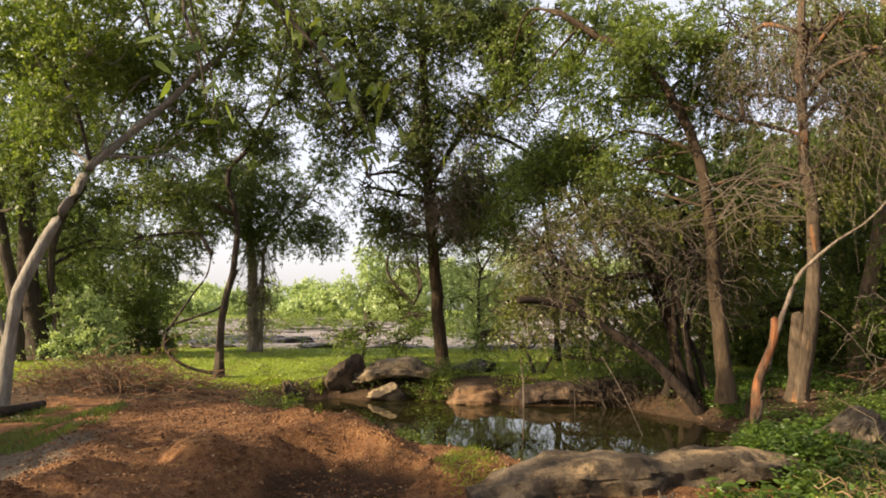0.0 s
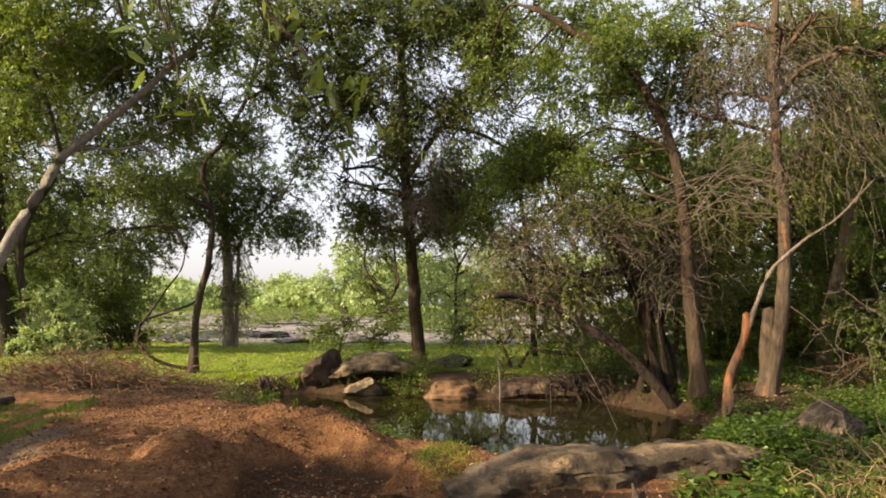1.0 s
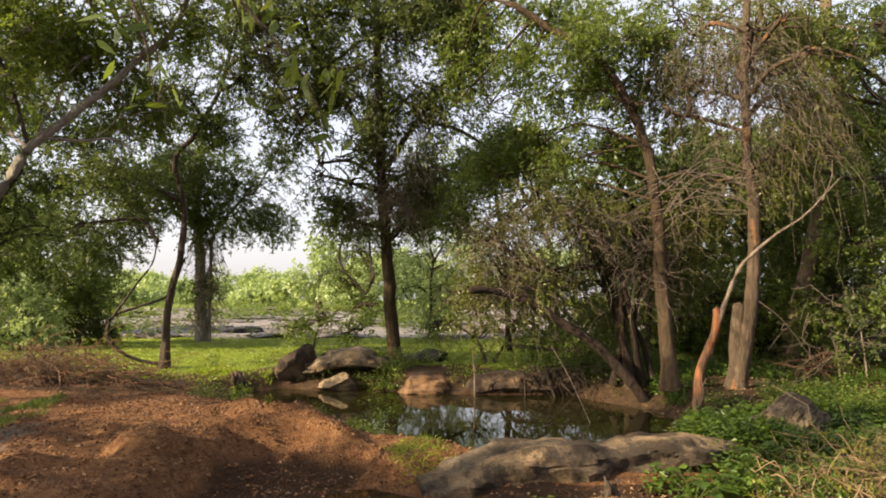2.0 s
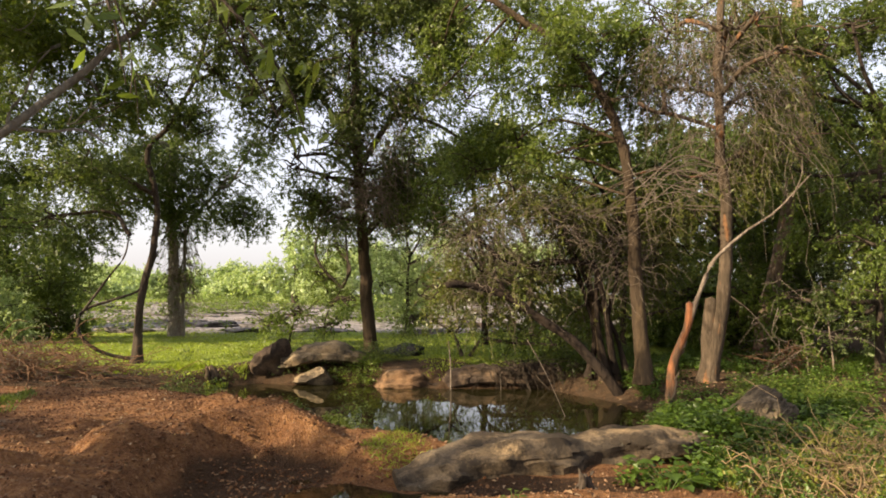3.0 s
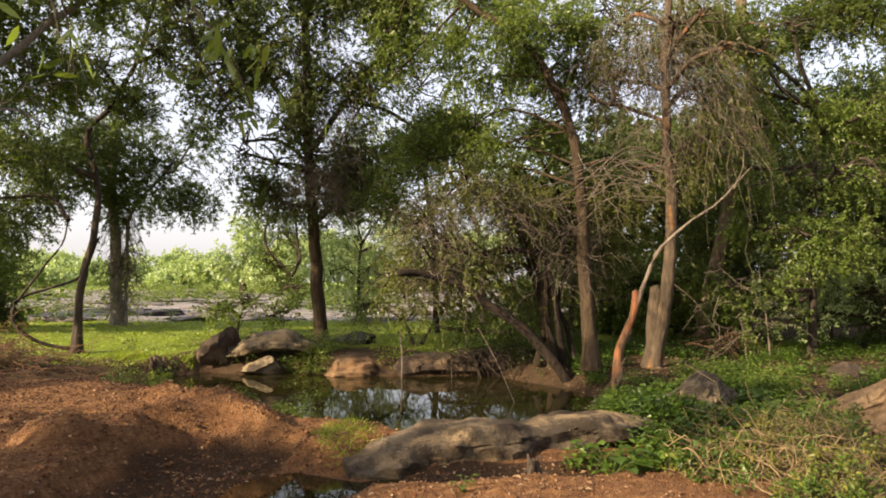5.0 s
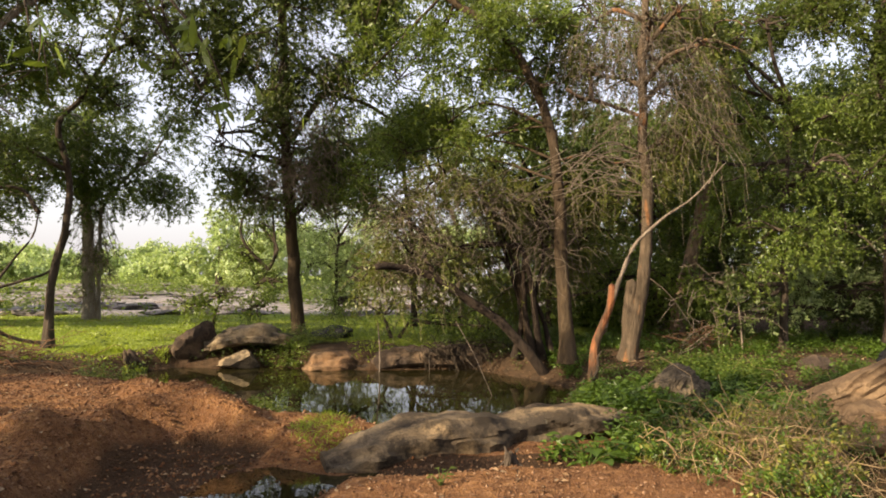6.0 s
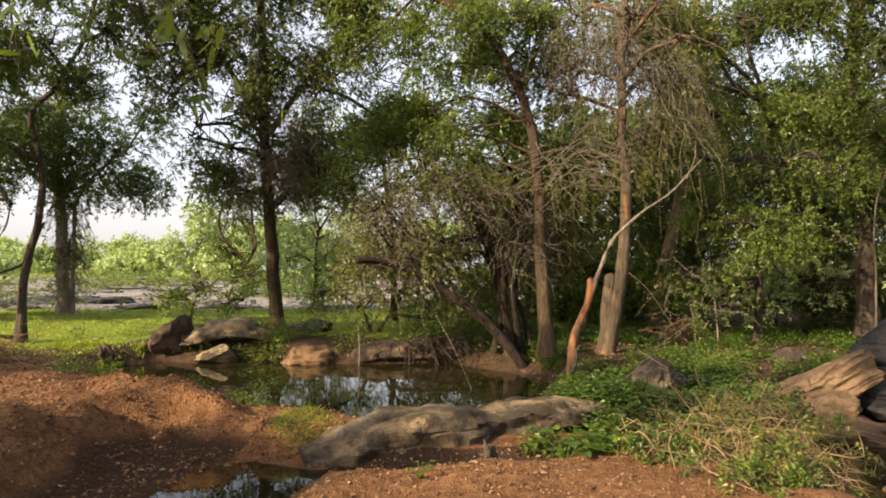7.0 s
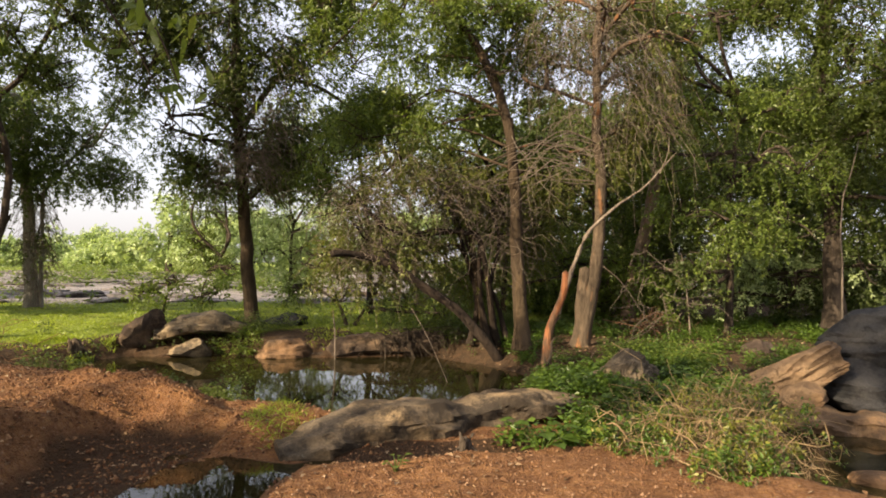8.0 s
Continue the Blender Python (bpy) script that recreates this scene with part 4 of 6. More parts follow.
tree("pale-trunked forest tree behind the thicket", (9.7, 14.0, 0.4),
     [([(9.68, 13.97, 0.02), (9.66, 13.99, 1.46), (9.5, 14.1, 3.53), (9.77, 13.91, 5.45), (10.03, 13.73, 6.66), (10.49, 13.38, 7.15), (10.87, 13.07, 8.03)], 0.2, 0.08, 0.1, "trunk")],
     [(9.98, 13.14, 5.16, 1.41, 0.98), (10.9, 12.38, 5.31, 1.27, 0.84), (9.17, 13.72, 3.88, 1.27, 0.98), (10.05, 12.45, 3.49, 1.5, 1.09), (11.56, 11.77, 4.97, 1.13, 0.98), (11.05, 11.57, 3.31, 1.23, 0.95), (9.29, 13.03, 2.11, 1.23, 0.82), (11.07, 10.99, 1.97, 0.8, 0.93), (9.06, 13.79, 7.14, 0.84, 0.98), (9.73, 13.32, 6.11, 0.84, 0.84), (9, 14.19, 5.73, 0.72, 0.86)],
     0.09, LEAF_MID, BARK_GREY, 30, 0.7, 0.2, 0.3)
tree("sprawling thicket shrub with arching stems over the pond", (3.6, 10.3, 0.3),
     [([(3.89, 9.97, -0.1), (3.67, 9.91, 0.22), (3.14, 9.95, 0.82), (2.47, 10, 1.3), (1.93, 9.98, 1.61), (1.47, 9.92, 1.73), (1.1, 9.84, 1.73)], 0.095, 0.045, 0.04, "stem"),
      ([(3.84, 10.31, 0.36), (3.66, 10.22, 1.57), (3.44, 10.15, 2.03), (2.79, 10.21, 2.13), (2.32, 10.18, 2.03), (1.92, 10.12, 2.16)], 0.05, 0.02, 0.03, "stem"),
      ([(3.78, 10.54, 0.13), (3.69, 10.58, 0.91), (3.55, 10.62, 1.86), (3.36, 10.68, 2.72), (3.13, 10.76, 3.48)], 0.07, 0.03, 0.05, "stem", BARK_TAN),
      ([(3.72, 10.25, 0.25), (3.58, 10.3, 1.15), (3.56, 10.3, 2.02), (3.25, 10.41, 2.11), (2.5, 10.61, 2.03)], 0.05, 0.02, 0.04, "stem"),
      ([(3.89, 10.29, 0.25), (3.77, 10.34, 1.15), (3.91, 10.28, 2.02), (3.54, 10.41, 2.92)], 0.045, 0.02, 0.04, "stem"),
      ([(4.08, 10.32, 0.24), (3.91, 10.39, 0.97), (3.54, 10.52, 1.67), (3.23, 10.62, 2.48), (2.91, 10.71, 3.14)], 0.045, 0.02, 0.04, "stem"),
      ([(3.53, 10.63, 0.25), (3.63, 10.59, 0.96), (3.41, 10.67, 1.85), (3.1, 10.76, 2.68), (2.32, 10.96, 3.27)], 0.05, 0.02, 0.04, "stem")],
     [(2.32, 10.14, 3.14, 0.98, 0.53), (1.57, 10.38, 2.64, 0.81, 0.63), (3.08, 10.35, 2.91, 0.83, 0.64), (1.95, 10.62, 1.85, 0.92, 0.55), (3.02, 10.89, 1.86, 0.77, 0.58), (1.16, 10.84, 1.67, 0.46, 0.46), (3.92, 10.49, 2.65, 0.67, 0.57), (3.69, 11, 1.49, 0.69, 0.59), (4.76, 10.8, 2.41, 0.7, 0.8), (4.93, 10.5, 3.11, 0.79, 0.59)],
     0.065, LEAF_OLIVE, BARK_SHADED, 31, 0.52, 0.6, 0.5, hang_r=0.0045, twig_mat=TWIG_M, name="shrub", category="shrub",
     hang=[(*a, 150, 0.7, 0.5) for a in [(2.27, 9.94, 2.86, 0.96, 0.52), (1.53, 10.19, 2.45, 0.79, 0.61), (1.9, 10.33, 1.76, 0.89, 0.45), (2.99, 10.07, 2.7, 0.81, 0.54), (3.99, 10.03, 2.26, 0.74, 0.83)]])

BACK = "dense forest tree with hanging foliage behind the thicket"

tree(BACK, (7.2, 13.4, 0.4), [([(7.34, 13.31, 0.29), (7.43, 13.26, 1.46), (7.35, 13.3, 2.71), (7.14, 13.42, 4.11)], 0.14, 0.05, 0.06, "trunk"),
      ([(7.58, 12.36, 0.20), (7.66, 12.31, 1.23), (7.79, 12.23, 1.83), (7.96, 12.12, 2.66), (8.05, 12.06, 3.36), (8.31, 11.88, 4.77), (8.40, 11.82, 5.58), (8.33, 11.87, 6.66), (8.24, 11.93, 7.86)], 0.15, 0.10, 0.04, "trunk", BARK_PALE)],
     [(7.14, 13.42, 4.11, 1.43, 0.91), (6.53, 13.95, 3.12, 1.31, 0.92), (7.52, 12.98, 2.9, 1.28, 0.89), (5.71, 14.52, 4.06, 1.2, 0.8), (6.59, 13.47, 1.69, 1.28, 0.77), (5.96, 14.42, 1.94, 1.06, 0.8), (7.43, 12.57, 1.58, 1.24, 0.75), (4.92, 14.7, 0.95, 0.79, 0.66), (8.2, 12.56, 3.95, 1.15, 1.02), (7.51, 12.98, 7.16, 1.15, 0.89), (8.23, 12.54, 6.52, 1.02, 1.02), (6.9, 13.54, 7.77, 1.04, 0.78)],
     0.09, LEAF_LIGHT, BARK_DARK, 41, 0.36, 0.2, 0.48)
tree(BACK, (11.6, 12.6, 0.4), [([(11.57, 12.45, 0.2), (11.62, 12.41, 1.62), (11.49, 12.53, 2.78), (11.75, 12.29, 4.06)], 0.14, 0.05, 0.06, "trunk")],
     [(9.11, 14.35, 2.84, 1.16, 1.01), (8.47, 13.57, 1.2, 1.09, 0.68), (11.42, 11.2, 1.03, 1.23, 0.68), (12.03, 10.55, 1.28, 1.09, 0.95), (12.93, 11.04, 3.33, 1.45, 1.45), (12.63, 9.83, 2.41, 1.23, 1.64), (12.37, 11.66, 3.25, 1.16, 1.01), (11.8, 13.59, 3.98, 1.23, 1.07), (11.51, 9.62, 0.68, 0.77, 0.51)],
     0.09, LEAF_MID, BARK_DARK, 42, 0.75, 0.2, 0.25)
tree("leafy tree behind the pond thicket", (4.6, 17.4, 0.4), [([(4.36, 17.46, 0.25), (4.24, 17.49, 1.42), (4.14, 17.52, 3.06), (3.3, 17.7, 4.76)], 0.13, 0.05, 0.06, "trunk")],
     [(1.33, 17.95, 4.96, 1.23, 0.92), (4.6, 17.4, 4.86, 1.38, 0.92), (3.46, 17.66, 5.68, 1.23, 0.77), (2.23, 17.86, 2.93, 0.92, 0.61), (3.73, 17.1, 2.58, 1.04, 0.75), (4.93, 16.27, 1.98, 0.87, 0.72)],
     0.10, LEAF_HAZE_LIT, BARK_DARK, 49, 0.35, 0.2, 0.45)
tree("leafy tree beyond the meadow, sunlight put into its leaf colour", (1.6, 20.2, 0.4), [([(1.13, 20.27, 0.2), (1.05, 20.27, 1.39), (1.14, 20.27, 2.77)], 0.08, 0.03, 0.04, "trunk")],
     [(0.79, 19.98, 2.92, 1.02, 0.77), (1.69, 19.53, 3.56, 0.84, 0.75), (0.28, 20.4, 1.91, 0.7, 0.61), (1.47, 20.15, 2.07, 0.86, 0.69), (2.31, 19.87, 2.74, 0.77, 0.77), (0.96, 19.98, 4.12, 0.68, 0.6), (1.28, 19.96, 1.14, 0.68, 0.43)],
     0.10, LEAF_HAZE_LIT, BARK_DARK, 50, 0.6, 0.2, 0.36)
tree("leafy shrub in a gap of the wood, sunlight put into its leaf colour", (10.4, 12.4, 0.4), [([(10.07, 11.78, 0.35), (10.06, 11.8, 0.89), (10.16, 11.71, 1.49)], 0.05, 0.02, 0.03, "stem")],
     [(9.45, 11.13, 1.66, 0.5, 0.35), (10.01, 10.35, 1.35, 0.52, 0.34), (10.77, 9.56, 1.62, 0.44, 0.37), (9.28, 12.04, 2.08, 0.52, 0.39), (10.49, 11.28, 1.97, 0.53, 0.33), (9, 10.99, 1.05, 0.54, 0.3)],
     0.10, LEAF_HAZE_LIT, BARK_DARK, 51, 0.7, 0.2, 0.3, name="shrub", category="shrub")
# light leaf colour stands in for daylight that does not reach here
tree("dim understorey shrub deep in the wood", (6.2, 14.5, 0.4), [([(6.68, 14.54, 0.35), (6.66, 14.55, 0.96), (6.83, 14.47, 1.7)], 0.06, 0.02, 0.03, "stem")],
     [(5.35, 15.08, 2.47, 0.95, 0.82), (6.19, 14.76, 0.95, 1.23, 0.68), (4.75, 14.23, 0.5, 0.89, 0.51), (6.97, 13.85, 0.76, 1.06, 0.66), (7.35, 13.08, 0.81, 1.02, 0.51), (8, 12.69, 1.04, 1.15, 0.77), (6, 15.37, 3.01, 0.98, 0.84), (6.63, 15.11, 1.96, 1.13, 0.84), (4.37, 15.39, 0.92, 0.82, 0.68)],
     0.11, LEAF_LIGHT, BARK_DARK, 48, 0.8, 0.2, 0.2, name="shrub", category="shrub")
tree("lit shrub in front of the rock outcrop", (-1.2, 16.3, 0.4), [([(-1.98, 16.28, 0.37), (-1.85, 16.3, 0.88), (-1.3, 16.35, 1.43)], 0.03, 0.012, 0.02, "stem"), ([(-1.16, 16.36, 0.36), (-1.09, 16.36, 1.02), (-0.75, 16.38, 1.71)], 0.03, 0.012, 0.02, "stem")],
     [(-1.18, 16.56, 1.99, 0.71, 0.57), (-0.6, 15.99, 1.43, 0.55, 0.55), (-1.67, 15.91, 1.17, 0.55, 0.3), (-0.86, 15.98, 0.9, 0.68, 0.3), (-2.46, 15.81, 0.9, 0.41, 0.27), (-0.93, 16.97, 2.8, 0.55, 0.55), (-1.33, 16.55, 3.12, 0.57, 0.42), (-0.7, 16.79, 3.29, 0.5, 0.43)],
     0.08, LEAF_LIGHT, BARK_DARK, 43, 0.5, 0.3, 0.5, name="shrub", category="shrub")
tree("low dark bush hanging at the thicket's foot", (1.9, 13.2, 0.3), [([(1.79, 13.18, 0.36), (1.63, 13.2, 0.8), (1.3, 13.24, 1.02)], 0.03, 0.012, 0.02, "stem"), ([(1.95, 13.16, 0.36), (2.28, 13.1, 0.91), (2.71, 13.02, 1.36)], 0.03, 0.012, 0.02, "stem")],
     [(1.62, 13.1, 0.91, 0.51, 0.32), (0.86, 13.37, 1.12, 0.46, 0.29), (2.34, 12.79, 1.14, 0.66, 0.44), (2.95, 12.66, 0.83, 0.66, 0.39), (3.43, 12.12, 0.66, 0.54, 0.32)],
     0.07, LEAF_LIGHT, BARK_DARK, 44, 0.4, 0.4, 0.45, name="shrub", category="shrub")
tree("bright bush at the meadow's edge, sunlight put into its leaf colour", (-8.6, 15.5, 0.4), [([(-8.3, 15.52, 0.4), (-8.37, 15.48, 0.92), (-8.33, 15.5, 1.44)], 0.04, 0.015, 0.02, "stem")],
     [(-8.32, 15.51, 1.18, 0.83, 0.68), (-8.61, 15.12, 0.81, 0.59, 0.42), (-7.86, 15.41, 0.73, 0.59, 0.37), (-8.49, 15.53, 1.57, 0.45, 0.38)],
     0.09, LEAF_HAZE_LIT, BARK_DARK, 45, 0.9, 0.2, 0.2, name="shrub", category="shrub")
tree("dark rounded bush at the meadow's edge", (-7.6, 17.5, 0.4), [([(-7.86, 17.3, 0.33), (-7.94, 17.26, 0.99), (-7.9, 17.28, 1.57)], 0.05, 0.015, 0.02, "stem")],
     [(-7.89, 17.28, 1.13, 0.73, 0.73), (-8.3, 17.09, 0.85, 0.57, 0.49), (-7.63, 17.73, 0.82, 0.41, 0.46), (-7.97, 17.25, 1.86, 0.65, 0.49)],
     0.10, LEAF_DARK, BARK_DARK, 46, 1.0, 0.2, 0.2, name="shrub", category="shrub")
tree("lit woodland tree beyond the brush", (-13, 23, 0.5), [([(-11.82, 23.16, 0.39), (-11.79, 23.17, 1.75), (-11.92, 23.11, 3.13)], 0.16, 0.06, 0.06, "trunk"), ([(-13.04, 21.33, 0.3), (-13.16, 21.26, 1.74), (-13.04, 21.33, 3.56)], 0.12, 0.06, 0.06, "stem")],
     [(-11.91, 23.11, 2.93, 1.55, 1.11), (-12.75, 21.5, 3.21, 1.7, 1.28), (-13.09, 20.11, 2.42, 1.64, 1.23), (-11.01, 24.65, 2.6, 1.15, 0.92), (-12.55, 21.62, 1.56, 1.49, 0.85), (-12.71, 19.17, 0.92, 1.18, 0.78), (-10.65, 25.9, 1.77, 0.95, 0.72), (-11.65, 24.36, 1.45, 1.15, 0.69), (-13.34, 21.15, 4.45, 1.7, 1.28), (-12.28, 22.92, 4.5, 1.99, 1.11)],
     0.14, LEAF_LIGHT, BARK_DARK, 47, 0.9, 0.3, 0.3)


tree("dense dark-crowned tree behind the pond", (2.5, 15.2, 0.4), [([(2.6, 15.2, 0.2), (2.55, 15.15, 2.0), (2.3, 15.0, 4.0), (2.2, 14.9, 5.2)], 0.08, 0.03, 0.05, "trunk")],
     [(2.26, 14.83, 4.77, 0.96, 0.67), (1.56, 14.92, 4.39, 0.7, 0.49), (2.89, 14.72, 5.13, 0.7, 0.49)], 0.08, LEAF_DARK, BARK_SHADED, 52, 1.0, 0.2, 0.25)
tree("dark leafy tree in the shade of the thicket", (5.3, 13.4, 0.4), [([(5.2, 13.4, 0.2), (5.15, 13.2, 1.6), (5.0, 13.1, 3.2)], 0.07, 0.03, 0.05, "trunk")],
     [(4.37, 13.30, 2.64, 0.54, 0.40), (5.10, 13.04, 2.52, 0.54, 0.40), (5.75, 12.76, 2.34, 0.50, 0.38), (4.59, 13.23, 3.48, 0.54, 0.40), (4.03, 13.41, 3.17, 0.50, 0.38), (5.26, 12.97, 3.24, 0.48, 0.36), (6.07, 12.62, 3.11, 0.42, 0.31), (3.94, 12.39, 4.51, 0.42, 0.32), (4.57, 12.17, 4.06, 0.39, 0.29), (3.73, 12.45, 3.73, 0.42, 0.32), (5.14, 11.94, 3.45, 0.40, 0.30), (5.38, 11.83, 4.00, 0.33, 0.25)], 0.08, LEAF_DARK, BARK_SHADED, 54, 0.9, 0.2, 0.3)
tree("slender leafy sapling among the herbs", (7.18, 9.72, 0.33), [([(7.18, 9.72, 0.25), (7.16, 9.73, 0.73), (7.12, 9.76, 1.21), (7.06, 9.81, 1.79)], 0.014, 0.006, 0.01, "stem")],
     [(7.13, 9.76, 1.31, 0.19, 0.20), (7.06, 9.81, 1.65, 0.16, 0.18), (7.20, 9.71, 0.93, 0.12, 0.14)], 0.06, LEAF_MID, TWIG_M, 55, 0.9, 0.2, 0.2, name="sapling", category="sapling", r=0.006, twig=0.2)
tree("slender leafy sapling among the herbs", (6.90, 9.95, 0.33), [([(6.90, 9.95, 0.25), (6.88, 9.96, 0.72), (6.80, 10.02, 1.16)], 0.012, 0.005, 0.01, "stem")],
     [(6.82, 10.01, 1.11, 0.15, 0.17), (6.92, 9.94, 0.77, 0.13, 0.15)], 0.06, LEAF_LIGHT, TWIG_M, 56, 0.9, 0.2, 0.2, name="sapling", category="sapling", r=0.006, twig=0.2)

tree("broad leafy tree at the forest edge with low boughs", (8.4, 10.3, 0.4), [([(8.5, 10.4, 0.2), (8.45, 10.3, 1.5), (8.3, 10.1, 3.0), (8.5, 10.0, 4.6)], 0.08, 0.03, 0.05, "trunk")],
     [(7.63, 10.53, 4.42, 0.66, 0.47), (8.31, 10.0, 4.56, 0.66, 0.47), (9.2, 9.88, 4.5, 0.69, 0.48), (7.63, 9.9, 3.39, 0.69, 0.48), (8.26, 9.38, 3.44, 0.69, 0.48), (9.11, 9.28, 3.27, 0.66, 0.47), (7.26, 10.18, 2.5, 0.64, 0.45), (7.6, 9.29, 2.36, 0.72, 0.5), (8.51, 9.16, 2.28, 0.69, 0.48), (7.14, 10.87, 3.93, 0.55, 0.39), (7.14, 10.87, 1.59, 0.55, 0.39), (7.56, 9.96, 1.5, 0.64, 0.45), (6.59, 10.03, 5.77, 0.46, 0.35), (7.08, 9.69, 5.56, 0.46, 0.35), (7.44, 9.42, 5.85, 0.41, 0.31), (6.26, 10.23, 6.06, 0.41, 0.31)],
     0.075, LEAF_LIGHT, BARK_DARK, 53, 0.5, 0.3, 0.48)

# ---------- far trees beyond the rock flat ----------
FAR_TREES = [(-28.5, 52.8, 2.3, 3.2), (-27.3, 60.1, 2.2, 3.2), (-28.9, 74.6, 3.9, 3.9), (-26.4, 84.0, 3.4, 3.9), (-18.1, 69.7, 3.7, 2.1), (-15.2, 74.5, 4.3, 2.6), (-15.5, 94.7, 4.2, 2.1), (-6.1, 53.7, 5.6, 2.8), (-2.9, 49.9, 4.6, 2.3), (-0.2, 56.0, 5.4, 2.7), (2.9, 51.9, 4.0, 2.5), (6.2, 49.6, 2.4, 2.5), (9.8, 51.1, 2.9, 2.5),
             (-22, 58, 1.9, 2.6), (-12, 58, 1.8, 2.4), (-9.3, 56, 2.9, 2.0), (14.1, 62.4, 5.7, 4.4), (-34, 58, 4.2, 4.5), (-39, 54, 4.1, 4.9), (-8.5, 95, 3.5, 4.5), (-21, 98, 3.2, 4.5)]


def far_tree(x, y, h, w, seed):
    rng = np.random.default_rng(seed)
    z0 = float(height(x, y))
    e = empty("far_tree", (x, y, z0), "bright green leafy tree beyond the rock flat, paled for haze", "tree", "far trees")
    limb("trunk", [(x, y, z0 - 0.2), (x + 0.2, y, z0 + 0.35 * h), (x, y, z0 + 0.6 * h)], 0.06 * h, 0.03 * h, BARK_DARK, e, 7)
    lobes = [(x, y, z0 + 0.66 * h, w * 0.5, h * 0.36)]
    for i in range(9):
        a = i * 0.9 + rng.uniform(0, 0.6)
        q = rng.uniform(0.35, 0.75)
        lobes.append((x + math.cos(a) * w * q, y + math.sin(a) * w * q, z0 + h * rng.uniform(0.18, 0.78), w * rng.uniform(0.3, 0.45), h * rng.uniform(0.16, 0.24)))
    # leaf colour is paled to carry the distance haze
    crown(e, lobes, 0.30, LEAF_HAZE_LIT, TWIG_DARK, rng, 1.1, 0.2, 8, 0.8, 0.1, 0.65)
    settle(e)


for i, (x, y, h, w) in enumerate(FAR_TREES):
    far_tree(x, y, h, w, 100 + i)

# ---------- rock flat in the distance ----------
rr = random.Random(8)
for i in range(70):
    y = 20.0 + 28 * rr.random() ** 1.3
    x = rr.uniform(-0.42, 0.14) * y
    s = rr.uniform(0.5, 1.7) * (0.5 + y / 45)
    rock("low weathered grey rock of the flat outcrop", (x, y, float(height(x, y))), (s * 1.7, s * 0.8, rr.uniform(0.12, 0.3) * (0.7 + y / 70)), rr.uniform(-25, 25), ROCK_PALE, 200 + i, 12, 0.16, 3, 0.1)

# ---------- grass, herbs and litter ----------


def scatter(n, box, rng, keep):
    x = rng.uniform(box[0], box[1], n)
    y = rng.uniform(box[2], box[3], n)
    k = keep(x, y)
    return x[k], y[k]


def dry(x, y, margin=0.05):
    return np.minimum(np.minimum(signed(POND, x, y), signed(POOL, x, y)), signed(BROOK, x, y)) > margin


def patchy(x, y, s, seed, cut):
    return ripple(x, y, s, seed) + 0.4 * ripple(x, y, s * 3.3, seed + 1) > cut


def blades(label, x, y, tall, mat, rng, wide=0.012, name="grass", lean=0.5):
    n = len(x)
    base = np.stack([x, y, height(x, y) - 0.01], 1)
    h = tall * rng.uniform(0.5, 1.3, n)
    d = unit(np.stack([rng.normal(0, lean, n), rng.normal(0, lean, n), np.ones(n)], 1))
    side = unit(np.cross(d, rng.normal(size=(n, 3)))) * wide * rng.uniform(0.7, 1.4, n)[:, None]
    mid = base + d * h[:, None] * 0.6
    tip = base + d * h[:, None] + np.stack([d[:, 0], d[:, 1], -0.3 * np.ones(n)], 1) * 0.3 * h[:, None]
    V = np.stack([base - side * 0.6, base + side * 0.6, mid + side * 0.5, tip, mid - side * 0.5], 1).reshape(-1, 3)
    i = np.arange(n) * 5
    F = np.concatenate([np.stack([i, i + 1, i + 2, i + 4], 1), np.stack([i + 4, i + 2, i + 3, i + 3], 1)])
    me = bpy.data.meshes.new(name)
    me.from_pydata(V.tolist(), [], [tuple(f) if f[2] != f[3] else tuple(f[:3]) for f in F.tolist()])
    me.materials.append(mat)
    return tagged(new(name, me), label, "grass", kind="stuff")


def herbs(label, x, y, tall, leaf, mat, rng, per=12, name="undergrowth", slim=0.6):
    """Low leafy plants, each a few stems with small leaves."""
    n = len(x)
    z = height(x, y)
    h = tall * rng.uniform(0.4, 1.25, n)
    f = rng.uniform(0.15, 1.0, (n, per))
    az = rng.uniform(0, 2 * np.pi, (n, per))
    r = h[:, None] * 0.45 * rng.uniform(0.1, 1.0, (n, per))
    base = np.stack([x[:, None] + np.cos(az) * r, y[:, None] + np.sin(az) * r, z[:, None] + h[:, None] * f], -1).reshape(-1, 3)
    d = unit(np.stack([np.cos(az), np.sin(az), rng.uniform(-0.3, 0.5, (n, per))], -1).reshape(-1, 3) + rng.normal(size=(n * per, 3)) * 0.3)
    nrm = unit(rng.normal(size=base.shape) * 0.4 + np.array([0, 0, 1.0]))
    L = leaf * rng.uniform(0.6, 1.3, len(base))
    V, F = leaf_quads(base, d, nrm, L, L * slim)
    return tagged(quads(name, V, F, mat), label, "plants", kind="stuff")


rng = np.random.default_rng(11)
x, y = scatter(120000, (-13, 7, 11.3, 21.5), rng, lambda x, y: dry(x, y, 0.15) & patchy(x, y, 0.9, 0.3, -0.75) & (patchy(x, y, 1.4, 2.3, -0.6) | (x > -1.5) | (y > 14.5)) & (rng.random(len(x)) < 1.25 - 0.05 * y) & (x < 2.5 + 0.1 * y) & ~((np.abs(x + 0.8) < 1.7) & (y < 12.95)))
blades("short sunlit meadow grass beyond the pond", x, y, 0.055, GRASS_M, rng, 0.014, lean=0.8)
